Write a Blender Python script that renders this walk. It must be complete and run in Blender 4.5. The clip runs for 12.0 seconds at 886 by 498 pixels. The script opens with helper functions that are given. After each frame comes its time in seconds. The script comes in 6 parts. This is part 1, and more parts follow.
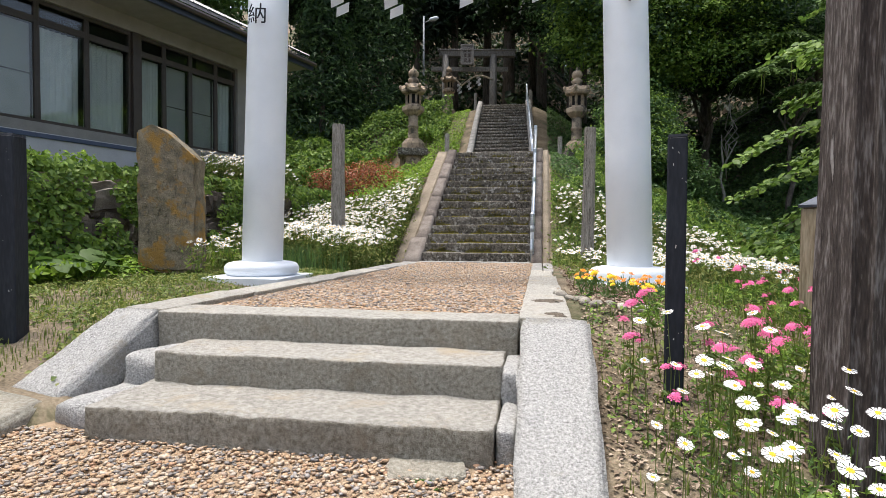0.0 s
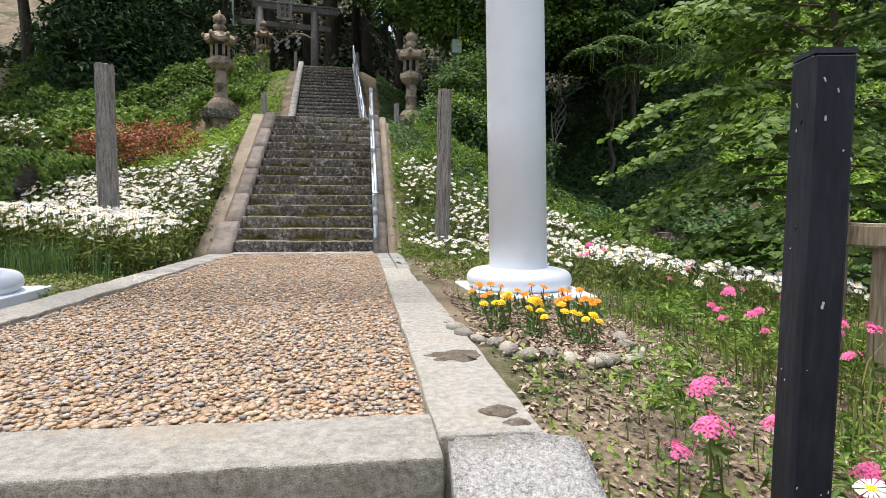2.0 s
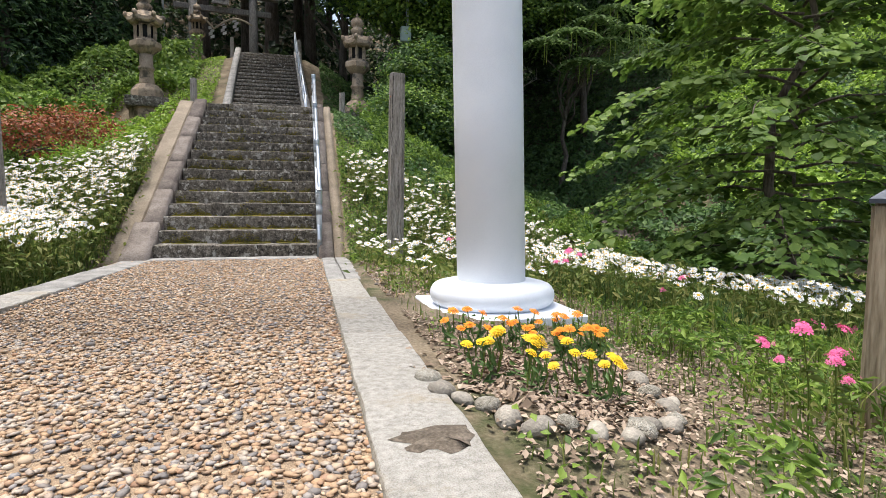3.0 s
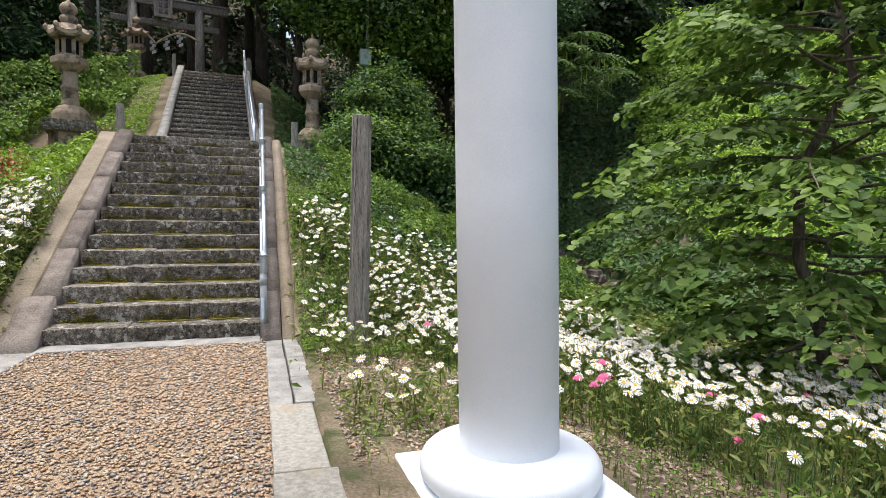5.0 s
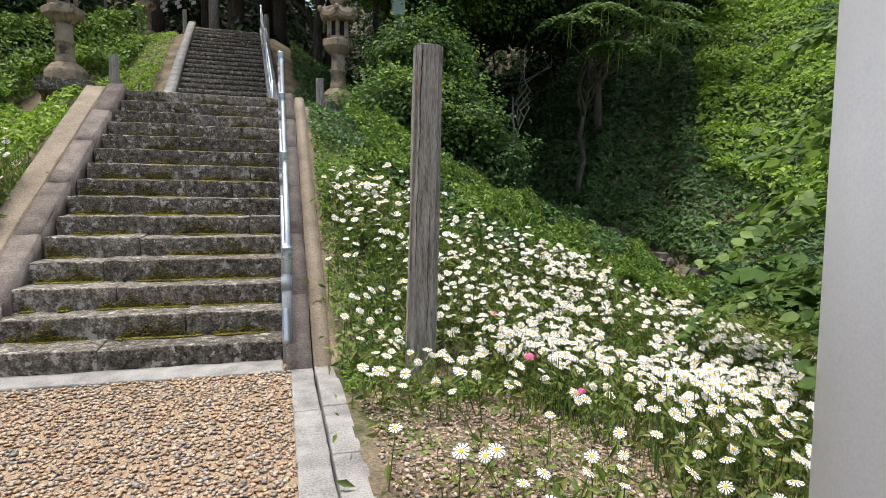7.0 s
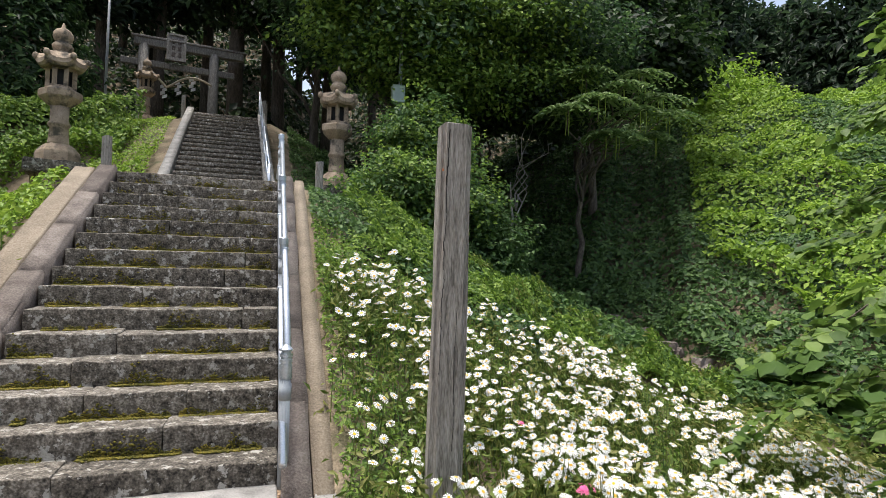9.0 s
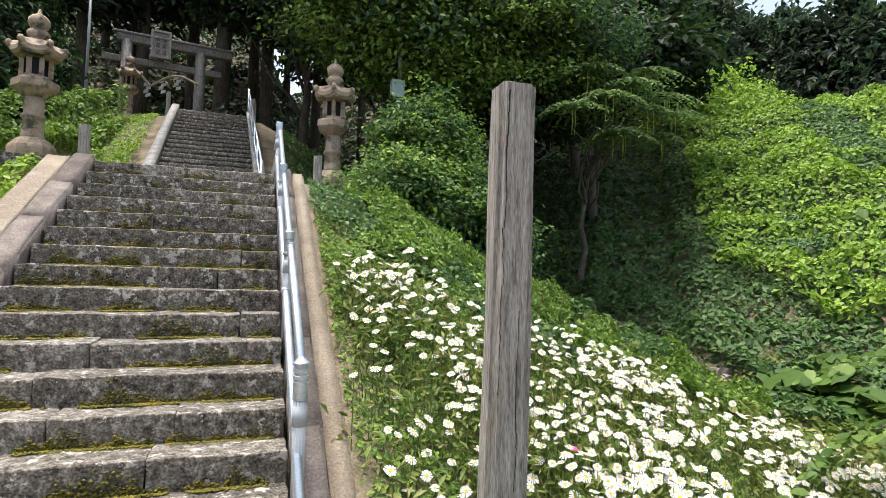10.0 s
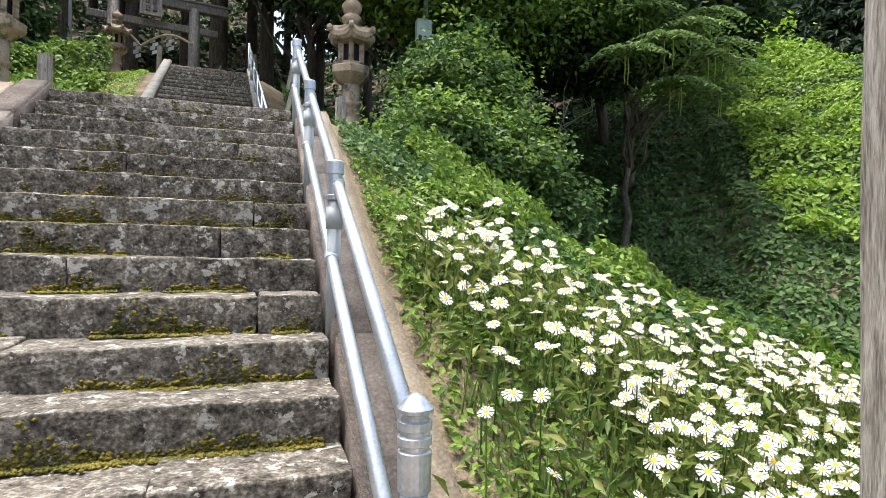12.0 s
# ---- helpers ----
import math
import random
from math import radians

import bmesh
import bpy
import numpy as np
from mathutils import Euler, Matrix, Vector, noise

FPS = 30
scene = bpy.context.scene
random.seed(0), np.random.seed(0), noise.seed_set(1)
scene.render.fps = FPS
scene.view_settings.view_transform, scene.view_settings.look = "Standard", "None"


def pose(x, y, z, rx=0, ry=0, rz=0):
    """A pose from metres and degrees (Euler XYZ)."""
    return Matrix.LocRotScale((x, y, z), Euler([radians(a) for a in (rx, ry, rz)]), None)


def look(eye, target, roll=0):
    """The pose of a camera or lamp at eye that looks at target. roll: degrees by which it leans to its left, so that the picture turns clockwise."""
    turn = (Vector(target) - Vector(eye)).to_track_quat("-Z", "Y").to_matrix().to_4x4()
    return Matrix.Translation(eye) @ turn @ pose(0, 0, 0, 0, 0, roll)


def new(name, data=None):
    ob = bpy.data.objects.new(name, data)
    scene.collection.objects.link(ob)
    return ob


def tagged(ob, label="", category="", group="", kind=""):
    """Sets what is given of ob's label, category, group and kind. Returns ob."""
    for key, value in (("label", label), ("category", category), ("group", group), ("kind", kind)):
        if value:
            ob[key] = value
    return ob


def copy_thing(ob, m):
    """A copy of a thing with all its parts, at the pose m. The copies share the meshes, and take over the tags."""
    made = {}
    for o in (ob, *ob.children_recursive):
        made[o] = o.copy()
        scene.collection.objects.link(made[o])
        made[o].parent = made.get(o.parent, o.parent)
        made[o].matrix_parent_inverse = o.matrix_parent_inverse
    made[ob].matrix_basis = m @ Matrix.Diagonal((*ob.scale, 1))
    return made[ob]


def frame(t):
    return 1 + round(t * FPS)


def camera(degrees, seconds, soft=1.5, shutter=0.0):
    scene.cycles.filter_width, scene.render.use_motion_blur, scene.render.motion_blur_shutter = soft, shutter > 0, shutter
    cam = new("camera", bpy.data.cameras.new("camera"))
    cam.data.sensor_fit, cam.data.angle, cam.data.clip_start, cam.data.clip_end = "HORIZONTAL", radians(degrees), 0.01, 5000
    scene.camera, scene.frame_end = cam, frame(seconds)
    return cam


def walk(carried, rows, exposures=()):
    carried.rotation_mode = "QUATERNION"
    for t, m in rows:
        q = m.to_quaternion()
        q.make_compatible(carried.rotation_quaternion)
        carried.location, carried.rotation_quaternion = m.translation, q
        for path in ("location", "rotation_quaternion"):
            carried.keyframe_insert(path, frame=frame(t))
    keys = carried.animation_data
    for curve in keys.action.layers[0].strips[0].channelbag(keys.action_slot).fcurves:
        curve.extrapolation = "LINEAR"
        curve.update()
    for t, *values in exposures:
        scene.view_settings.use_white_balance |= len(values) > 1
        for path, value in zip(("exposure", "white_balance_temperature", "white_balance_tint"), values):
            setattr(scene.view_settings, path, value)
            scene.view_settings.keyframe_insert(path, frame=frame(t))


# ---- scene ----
cam = camera(75.3, 12.0, soft=0.65)
PATH = [
    (0, (1.3, -11.12, 0.602), (0.967, -9.149, 0.541), 0.3),
    (0.5, (1.131, -10.638, 0.617), (0.935, -8.65, 0.534), 0.3),
    (0.8, (1.108, -10.343, 0.609), (1.008, -8.347, 0.535), -0.1),
    (1, (1.091, -10.089, 0.619), (1.058, -8.092, 0.514), 0.3),
    (1.1, (1.058, -9.967, 0.646), (1.076, -7.97, 0.534), 0.5),
    (1.5, (0.953, -9.586, 0.704), (1.07, -7.593, 0.577), 0.5),
    (2, (0.94, -9.114, 0.756), (1.219, -7.14, 0.605), 0.4),
    (2.5, (0.999, -8.609, 0.753), (1.378, -6.651, 0.596), 0.4),
    (3, (0.982, -8.211, 0.797), (1.442, -6.272, 0.631), 0.4),
    (3.2, (0.948, -8.048, 0.905), (1.44, -6.117, 0.735), 0.6),
    (4.8, (1.094, -6.898, 1.318), (1.713, -5.0, 1.198), 0.9),
    (5, (1.107, -6.751, 1.376), (1.717, -4.849, 1.269), 0.7),
    (5.5, (1.125, -6.305, 1.405), (1.729, -4.4, 1.313), 0.8),
    (6, (1.097, -5.756, 1.409), (1.676, -3.844, 1.319), 0.9),
    (6.5, (1.122, -5.217, 1.395), (1.682, -3.302, 1.244), 1.1),
    (6.7, (1.12, -4.998, 1.408), (1.669, -3.085, 1.203), 0.9),
    (8.3, (0.95, -4.441, 1.438), (1.504, -2.523, 1.311), 1.2),
    (8.5, (0.959, -4.44, 1.505), (1.519, -2.521, 1.442), 1.2),
    (9, (1.002, -4.131, 1.495), (1.588, -2.221, 1.576), 1.2),
    (9.5, (0.914, -3.756, 1.457), (1.504, -1.85, 1.588), 1.3),
    (10, (0.862, -3.314, 1.421), (1.496, -1.42, 1.529), 1.3),
    (10.5, (0.814, -2.773, 1.373), (1.467, -0.884, 1.449), 1.3),
    (11, (0.74, -2.315, 1.358), (1.394, -0.425, 1.409), 1.3),
    (11.5, (0.778, -1.847, 1.337), (1.44, 0.04, 1.37), 1.2),
    (12, (0.76, -1.386, 1.315), (1.395, 0.51, 1.345), 0.9),
]
walk(cam, [(t, look(e, g, r)) for t, e, g, r in PATH], ((0.0, 0.85), (6.7, 0.8), (8.5, 0.65), (9.5, 1.15), (12.0, 1.42)))

# ---- light ----
world = bpy.data.worlds.new("sky")
scene.world = world
world.use_nodes = True
wn = world.node_tree
sky = wn.nodes.new("ShaderNodeTexSky")
sky.sky_type = "NISHITA"
sky.sun_disc = False
sky.sun_elevation = radians(78)
sky.sun_rotation = radians(284)
sky.dust_density = 4.0
pale = wn.nodes.new("ShaderNodeHueSaturation")
pale.inputs["Saturation"].default_value = 0.75
wn.links.new(sky.outputs[0], pale.inputs["Color"])
wn.links.new(pale.outputs[0], wn.nodes["Background"].inputs[0])
wn.nodes["Background"].inputs[1].default_value = 0.15
sun = new("sun", bpy.data.lights.new("sun", "SUN"))
sun.data.energy = 2.4
sun.data.angle = radians(20)
sun.data.color = (1.0, 0.96, 0.9)
sun.matrix_world = look((-8, 2, 40), (0, 0, 0))


# ---- materials ----
def socket(node, name, value):
    node.inputs[name].default_value = value


def material(name, colours, rough=0.85, scale=6.0, fine=60.0, bump=0.3, metal=0.0, island=0.0, obj=0.0,
             stains=None, stain_scale=2.0, stain_edge=(0.52, 0.62), leaf=0.0, stretch=(1, 1, 1), spec=0.5):
    """A noise-mottled surface. colours: two or three base colours; stains: colour of patches; leaf: share of light let through."""
    m = bpy.data.materials.new(name)
    m.use_nodes = True
    t = m.node_tree
    n, l = t.nodes, t.links
    bsdf = n["Principled BSDF"]
    socket(bsdf, "Roughness", rough)
    socket(bsdf, "Metallic", metal)
    socket(bsdf, "Specular IOR Level", spec)
    co = n.new("ShaderNodeTexCoord")
    mp = n.new("ShaderNodeMapping")
    socket(mp, "Scale", stretch)
    geo = n.new("ShaderNodeNewGeometry")
    l.new(geo.outputs["Position"] if not leaf and island == 0 else co.outputs["Object"], mp.inputs[0])
    big = n.new("ShaderNodeTexNoise")
    socket(big, "Scale", scale)
    socket(big, "Detail", 6.0)
    small = n.new("ShaderNodeTexNoise")
    socket(small, "Scale", fine)
    socket(small, "Detail", 4.0)
    l.new(mp.outputs[0], big.inputs["Vector"])
    l.new(mp.outputs[0], small.inputs["Vector"])
    add = n.new("ShaderNodeMath")
    add.operation = "MULTIPLY_ADD"
    l.new(small.outputs[0], add.inputs[0])
    add.inputs[1].default_value = 0.6
    half = n.new("ShaderNodeMath")
    half.operation = "MULTIPLY"
    half.inputs[1].default_value = 0.6
    l.new(big.outputs[0], half.inputs[0])
    l.new(half.outputs[0], add.inputs[2])
    value = add.outputs[0]
    for amount, source in ((island, geo.outputs["Random Per Island"]), (obj, None)):
        if amount:
            if source is None:
                source = n.new("ShaderNodeObjectInfo").outputs["Random"]
            mix = n.new("ShaderNodeMix")
            mix.inputs["Factor"].default_value = amount
            l.new(value, mix.inputs["A"])
            l.new(source, mix.inputs["B"])
            value = mix.outputs["Result"]
    ramp = n.new("ShaderNodeValToRGB")
    lo, hi = (0.43, 0.77) if not island else (0.15, 0.85)
    els = ramp.color_ramp.elements
    els[0].position, els[1].position = lo, hi
    els[0].color, els[1].color = (*colours[0], 1), (*colours[-1], 1)
    for i, c in enumerate(colours[1:-1], 1):
        els.new(lo + (hi - lo) * i / (len(colours) - 1)).color = (*c, 1)
    l.new(value, ramp.inputs[0])
    colour = ramp.outputs[0]
    if stains:
        st = n.new("ShaderNodeTexNoise")
        socket(st, "Scale", stain_scale)
        socket(st, "Detail", 8.0)
        socket(st, "Roughness", 0.65)
        l.new(mp.outputs[0], st.inputs["Vector"])
        edge = n.new("ShaderNodeMapRange")
        edge.inputs["From Min"].default_value, edge.inputs["From Max"].default_value = stain_edge
        l.new(st.outputs[0], edge.inputs["Value"])
        mx = n.new("ShaderNodeMix")
        mx.data_type = "RGBA"
        l.new(edge.outputs[0], mx.inputs["Factor"])
        l.new(colour, mx.inputs["A"])
        mx.inputs["B"].default_value = (*stains, 1)
        colour = mx.outputs["Result"]
    l.new(colour, bsdf.inputs["Base Color"])
    if bump:
        bp = n.new("ShaderNodeBump")
        socket(bp, "Strength", bump)
        socket(bp, "Distance", 0.02)
        l.new(add.outputs[0], bp.inputs["Height"])
        l.new(bp.outputs[0], bsdf.inputs["Normal"])
    if leaf:
        tr = n.new("ShaderNodeBsdfTranslucent")
        l.new(colour, tr.inputs[0])
        ms = n.new("ShaderNodeMixShader")
        ms.inputs[0].default_value = leaf
        l.new(bsdf.outputs[0], ms.inputs[1])
        l.new(tr.outputs[0], ms.inputs[2])
        l.new(ms.outputs[0], n["Material Output"].inputs[0])
    return m


granite = material("pale_granite", [(0.15, 0.135, 0.1), (0.33, 0.305, 0.25), (0.5, 0.475, 0.41)], 0.9, 45, 210, 1.0, obj=0.12,
                   stains=(0.24, 0.2, 0.14), stain_scale=3.2, stain_edge=(0.55, 0.75))
# paler granite for the upward faces of steps and kerb stones
worn = material("pale_top_granite", [(0.22, 0.207, 0.177), (0.385, 0.365, 0.325), (0.53, 0.51, 0.465)], 0.9, 34, 210, 1.0, obj=0.1,
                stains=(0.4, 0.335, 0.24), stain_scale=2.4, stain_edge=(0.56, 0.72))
hewn = material("hewn_granite", [(0.17, 0.165, 0.155), (0.39, 0.385, 0.37), (0.6, 0.59, 0.57)], 0.9, 70, 190, 1.0, stains=(0.3, 0.28, 0.23), stain_scale=3.0, stain_edge=(0.6, 0.72))
old_stone = material("old_stair_stone", [(0.016, 0.0135, 0.01), (0.122, 0.107, 0.086), (0.345, 0.315, 0.27)], 0.95, 17, 60, 1.0, obj=0.1,
                     stains=(0.36, 0.345, 0.31), stain_scale=11.0, stain_edge=(0.575, 0.605))
moss = material("moss", [(0.045, 0.048, 0.008), (0.14, 0.125, 0.016), (0.27, 0.2, 0.03)], 1.0, 8, 120, 1.0)
kerb_stone = material("side_kerb_stone", [(0.075, 0.06, 0.052), (0.15, 0.125, 0.108), (0.25, 0.22, 0.195)], 0.95, 5, 60, 0.7, obj=0.2)
mortar = material("weathered_mortar", [(0.13, 0.105, 0.075), (0.215, 0.175, 0.128), (0.3, 0.255, 0.195)], 0.95, 3, 60, 0.4)
concrete = material("grey_concrete", [(0.14, 0.135, 0.128), (0.25, 0.243, 0.23), (0.36, 0.35, 0.33)], 0.95, 5, 90, 0.4)
lantern_stone = material("lantern_stone", [(0.18, 0.135, 0.095), (0.33, 0.255, 0.18), (0.47, 0.38, 0.285)], 0.95, 4, 60, 0.6,
                         stains=(0.08, 0.07, 0.055), stain_scale=3.0)
stele_stone = material("lichened_stele_stone", [(0.12, 0.105, 0.08), (0.21, 0.175, 0.12), (0.31, 0.26, 0.18)], 0.95, 9, 60, 1.0,
                       stains=(0.33, 0.19, 0.05), stain_scale=3.4, stain_edge=(0.5, 0.6))
white_paint = material("white_painted_steel", [(0.72, 0.755, 0.8), (0.78, 0.815, 0.86), (0.81, 0.84, 0.88)], 0.55, 3, 150, 0.05)
black_paint = material("black_painted_wood", [(0.009, 0.011, 0.016), (0.015, 0.018, 0.026), (0.026, 0.03, 0.04)], 0.6, 6, 60, 0.25, stretch=(1, 1, 0.2), spec=0.3)
grey_wood = material("weathered_grey_wood", [(0.13, 0.117, 0.1), (0.31, 0.284, 0.252), (0.47, 0.44, 0.405)], 0.9, 45, 210, 1.0, stretch=(1, 1, 0.1))
dark_wood = material("dark_weathered_wood", [(0.022, 0.016, 0.014), (0.06, 0.046, 0.04), (0.2, 0.18, 0.17)], 0.9, 26, 110, 1.0, stretch=(1, 1, 0.13),
                     stains=(0.27, 0.25, 0.24), stain_scale=9, stain_edge=(0.62, 0.66))
silver_wood = material("silvered_wood", [(0.09, 0.084, 0.078), (0.2, 0.19, 0.175), (0.33, 0.315, 0.29)], 0.9, 26, 100, 0.8, stretch=(1, 1, 0.2))
fence_wood = material("tan_fence_wood", [(0.13, 0.1, 0.06), (0.25, 0.2, 0.13), (0.36, 0.3, 0.21)], 0.85, 24, 90, 0.6, stretch=(1, 1, 0.1))
galvanised = material("galvanised_steel", [(0.42, 0.46, 0.52), (0.55, 0.6, 0.66), (0.64, 0.68, 0.74)], 0.36, 6, 90, 0.1, metal=0.75)
steel_grey = material("grey_painted_steel", [(0.3, 0.33, 0.36), (0.38, 0.41, 0.44)], 0.5, 6, 90, 0.1)
soil = material("earth", [(0.08, 0.06, 0.038), (0.16, 0.125, 0.082), (0.26, 0.21, 0.145)], 1.0, 2, 50, 1.0,
                stains=(0.05, 0.06, 0.02), stain_scale=0.8)
gravel_bed = material("gravel_bed", [(0.26, 0.18, 0.115), (0.4, 0.3, 0.2)], 1.0, 20, 120, 1.0)
pebble = material("pebbles", [(0.2, 0.18, 0.165), (0.42, 0.26, 0.14), (0.5, 0.38, 0.26), (0.25, 0.245, 0.25), (0.46, 0.34, 0.23), (0.33, 0.19, 0.11), (0.37, 0.32, 0.265), (0.49, 0.41, 0.32), (0.42, 0.28, 0.17)],
                  0.75, 3, 40, 0.2, island=0.9)
pebble_grey = material("grey_tan_stone", [(0.2, 0.18, 0.15), (0.33, 0.3, 0.25), (0.45, 0.41, 0.34)], 0.85, 12, 90, 0.5, obj=0.3)
chips = material("bark_chips", [(0.15, 0.11, 0.075), (0.28, 0.205, 0.15), (0.42, 0.335, 0.255)], 0.95, 3, 40, 0.2, island=0.9)
pale_bark = material("pale_bark", [(0.16, 0.15, 0.135), (0.28, 0.26, 0.235), (0.36, 0.34, 0.31)], 0.9, 12, 50, 0.5, stretch=(1, 1, 0.4))
bark = material("bark", [(0.05, 0.04, 0.032), (0.1, 0.082, 0.066), (0.17, 0.145, 0.12)], 0.95, 10, 40, 1.0, stretch=(1, 1, 0.2))
GREENS = {
    "mid": [(0.038, 0.080, 0.028), (0.085, 0.165, 0.048), (0.142, 0.235, 0.070)],
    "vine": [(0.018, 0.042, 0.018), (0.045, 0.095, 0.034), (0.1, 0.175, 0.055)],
    "bright": [(0.105, 0.192, 0.022), (0.193, 0.320, 0.033), (0.298, 0.432, 0.060)],
    # lowered to near black so the colour carries the shade of the wood
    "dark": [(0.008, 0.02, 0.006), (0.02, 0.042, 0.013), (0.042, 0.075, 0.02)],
    "conifer": [(0.014, 0.029, 0.015), (0.028, 0.054, 0.027), (0.052, 0.088, 0.038)],
    "yellow": [(0.18, 0.26, 0.04), (0.31, 0.42, 0.07), (0.42, 0.5, 0.13)],
    "frond": [(0.05, 0.1, 0.028), (0.1, 0.17, 0.045), (0.17, 0.25, 0.08)],
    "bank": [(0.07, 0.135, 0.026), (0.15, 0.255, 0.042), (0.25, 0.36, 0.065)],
    "layered": [(0.055, 0.11, 0.02), (0.11, 0.19, 0.034), (0.21, 0.31, 0.07)],
    "grass": [(0.088, 0.136, 0.027), (0.158, 0.224, 0.045), (0.280, 0.288, 0.090)],
    "butterbur": [(0.044, 0.096, 0.018), (0.088, 0.160, 0.030), (0.140, 0.240, 0.045)],
}
LEAF = {k: material("leaf_" + k, c, 0.55, 2, 20, 0.0, island=0.8, leaf=0.42, spec=0.35) for k, c in GREENS.items()}
red_leaf = material("leaf_red", [(0.12, 0.06, 0.02), (0.32, 0.085, 0.04), (0.42, 0.16, 0.07)], 0.6, 2, 20, 0.0, island=0.8, leaf=0.3)
petal_white = material("daisy_petal", [(0.74, 0.74, 0.74), (0.84, 0.84, 0.83)], 0.7, 2, 20, 0.0, island=0.5, leaf=0.25)
petal_pink = material("pink_petal", [(0.75, 0.1, 0.3), (0.85, 0.2, 0.42)], 0.7, 2, 20, 0.0, island=0.5, leaf=0.25)
petal_yellow = material("yellow_petal", [(0.8, 0.5, 0.01), (0.85, 0.62, 0.02)], 0.7, 2, 20, 0.0, island=0.5, leaf=0.2)
petal_orange = material("orange_petal", [(0.8, 0.24, 0.01), (0.85, 0.34, 0.02)], 0.7, 2, 20, 0.0, island=0.5, leaf=0.2)
disc_yellow = material("daisy_disc", [(0.6, 0.36, 0.02), (0.75, 0.5, 0.03)], 0.9, 2, 200, 0.5)


# ---- mesh helpers ----
rng = np.random.default_rng(7)


def part(name, bm, mat, parent=None, label="", smooth=False):
    me = bpy.data.meshes.new(name)
    bm.to_mesh(me)
    bm.free()
    me.materials.append(mat)
    if smooth:
        me.shade_smooth()
    ob = new(name, me)
    if parent:
        ob.parent = parent
    if label:
        ob["label"] = label
    return ob


def soup(name, verts, faces, mat, parent=None, smooth=False):
    """A mesh from arrays of corners and of faces that all have the same number of corners."""
    verts = np.asarray(verts, dtype=np.float32).reshape(-1, 3)
    faces = np.asarray(faces, dtype=np.int32)
    k = faces.shape[1]
    me = bpy.data.meshes.new(name)
    me.vertices.add(len(verts))
    me.vertices.foreach_set("co", verts.ravel())
    me.loops.add(faces.size)
    me.loops.foreach_set("vertex_index", faces.ravel())
    me.polygons.add(len(faces))
    me.polygons.foreach_set("loop_start", np.arange(0, faces.size, k, dtype=np.int32))
    me.update(calc_edges=True)
    me.materials.append(mat)
    if smooth:
        me.shade_smooth()
    ob = new(name, me)
    if parent:
        ob.parent = parent
    return ob


def block(sx, sy, sz, bevel=0.012, cuts=0, rough=0.0, seed=0):
    """A stone or timber block, centred in x and y, from z 0 to sz, with broken edges and an uneven face."""
    bm = bmesh.new()
    bmesh.ops.create_cube(bm, size=1)
    bmesh.ops.scale(bm, vec=(sx, sy, sz), verts=bm.verts)
    bmesh.ops.translate(bm, vec=(0, 0, sz / 2), verts=bm.verts)
    if bevel:
        bmesh.ops.bevel(bm, geom=bm.edges[:], offset=bevel, segments=1 if cuts == 0 else 2, affect="EDGES")
    if cuts:
        longest = [e for e in bm.edges if e.calc_length() > 0.3 * max(sx, sy, sz)]
        bmesh.ops.subdivide_edges(bm, edges=longest, cuts=cuts, use_grid_fill=True)
        mid = [e for e in bm.edges if e.calc_length() > 0.12]
        if mid:
            bmesh.ops.subdivide_edges(bm, edges=mid, cuts=1, use_grid_fill=True)
    if rough:
        for v in bm.verts:
            q = v.co * 4.3 + Vector((seed * 7.1, seed * 3.3, 0))
            v.co += Vector((noise.noise(q), noise.noise(q + Vector((9, 2, 5))), noise.noise(q + Vector((3, 8, 1))))) * rough
            v.co += noise.noise_vector(q * 4) * rough * 0.35
    return bm


def grid_block(sx, sy, sz, r=0.015, res=0.07, rough=0.008, seed=0):
    """A hewn block with rounded arrises and an uneven skin, centred in x and y, from z 0 to sz."""
    half = (sx / 2, sy / 2, sz / 2)

    def steps(h):
        n = max(2, int(2 * (h - r) / res))
        return [-h, -h + 0.35 * r, -h + r, *[-h + r + 2 * (h - r) * i / n for i in range(1, n)], h - r, h - 0.35 * r, h]
    axes = [steps(h) for h in half]
    bm = bmesh.new()
    made = {}

    def vert(p):
        key = tuple(round(c, 5) for c in p)
        if key not in made:
            q = Vector([max(-h + r, min(h - r, c)) for c, h in zip(p, half)])
            d = Vector(p) - q
            v = q + d.normalized() * r if d.length > 1e-6 else Vector(p)
            w = v * 5.0 + Vector((seed * 7.1, seed * 3.3, seed))
            v = v + noise.noise_vector(w) * rough + noise.noise_vector(w * 3.7) * rough * 0.5 + noise.noise_vector(w * 9) * rough * 0.3
            made[key] = bm.verts.new(v + Vector((0, 0, half[2])))
        return made[key]
    for k in range(3):
        i, j = (k + 1) % 3, (k + 2) % 3
        for sign in (-1, 1):
            for a0, a1 in zip(axes[i], axes[i][1:]):
                for b0, b1 in zip(axes[j], axes[j][1:]):
                    quad = []
                    for u, w in ((a0, b0), (a1, b0), (a1, b1), (a0, b1)):
                        p = [0, 0, 0]
                        p[k], p[i], p[j] = sign * half[k], u, w
                        quad.append(vert(p))
                    bm.faces.new(quad if sign > 0 else quad[::-1])
    return bm


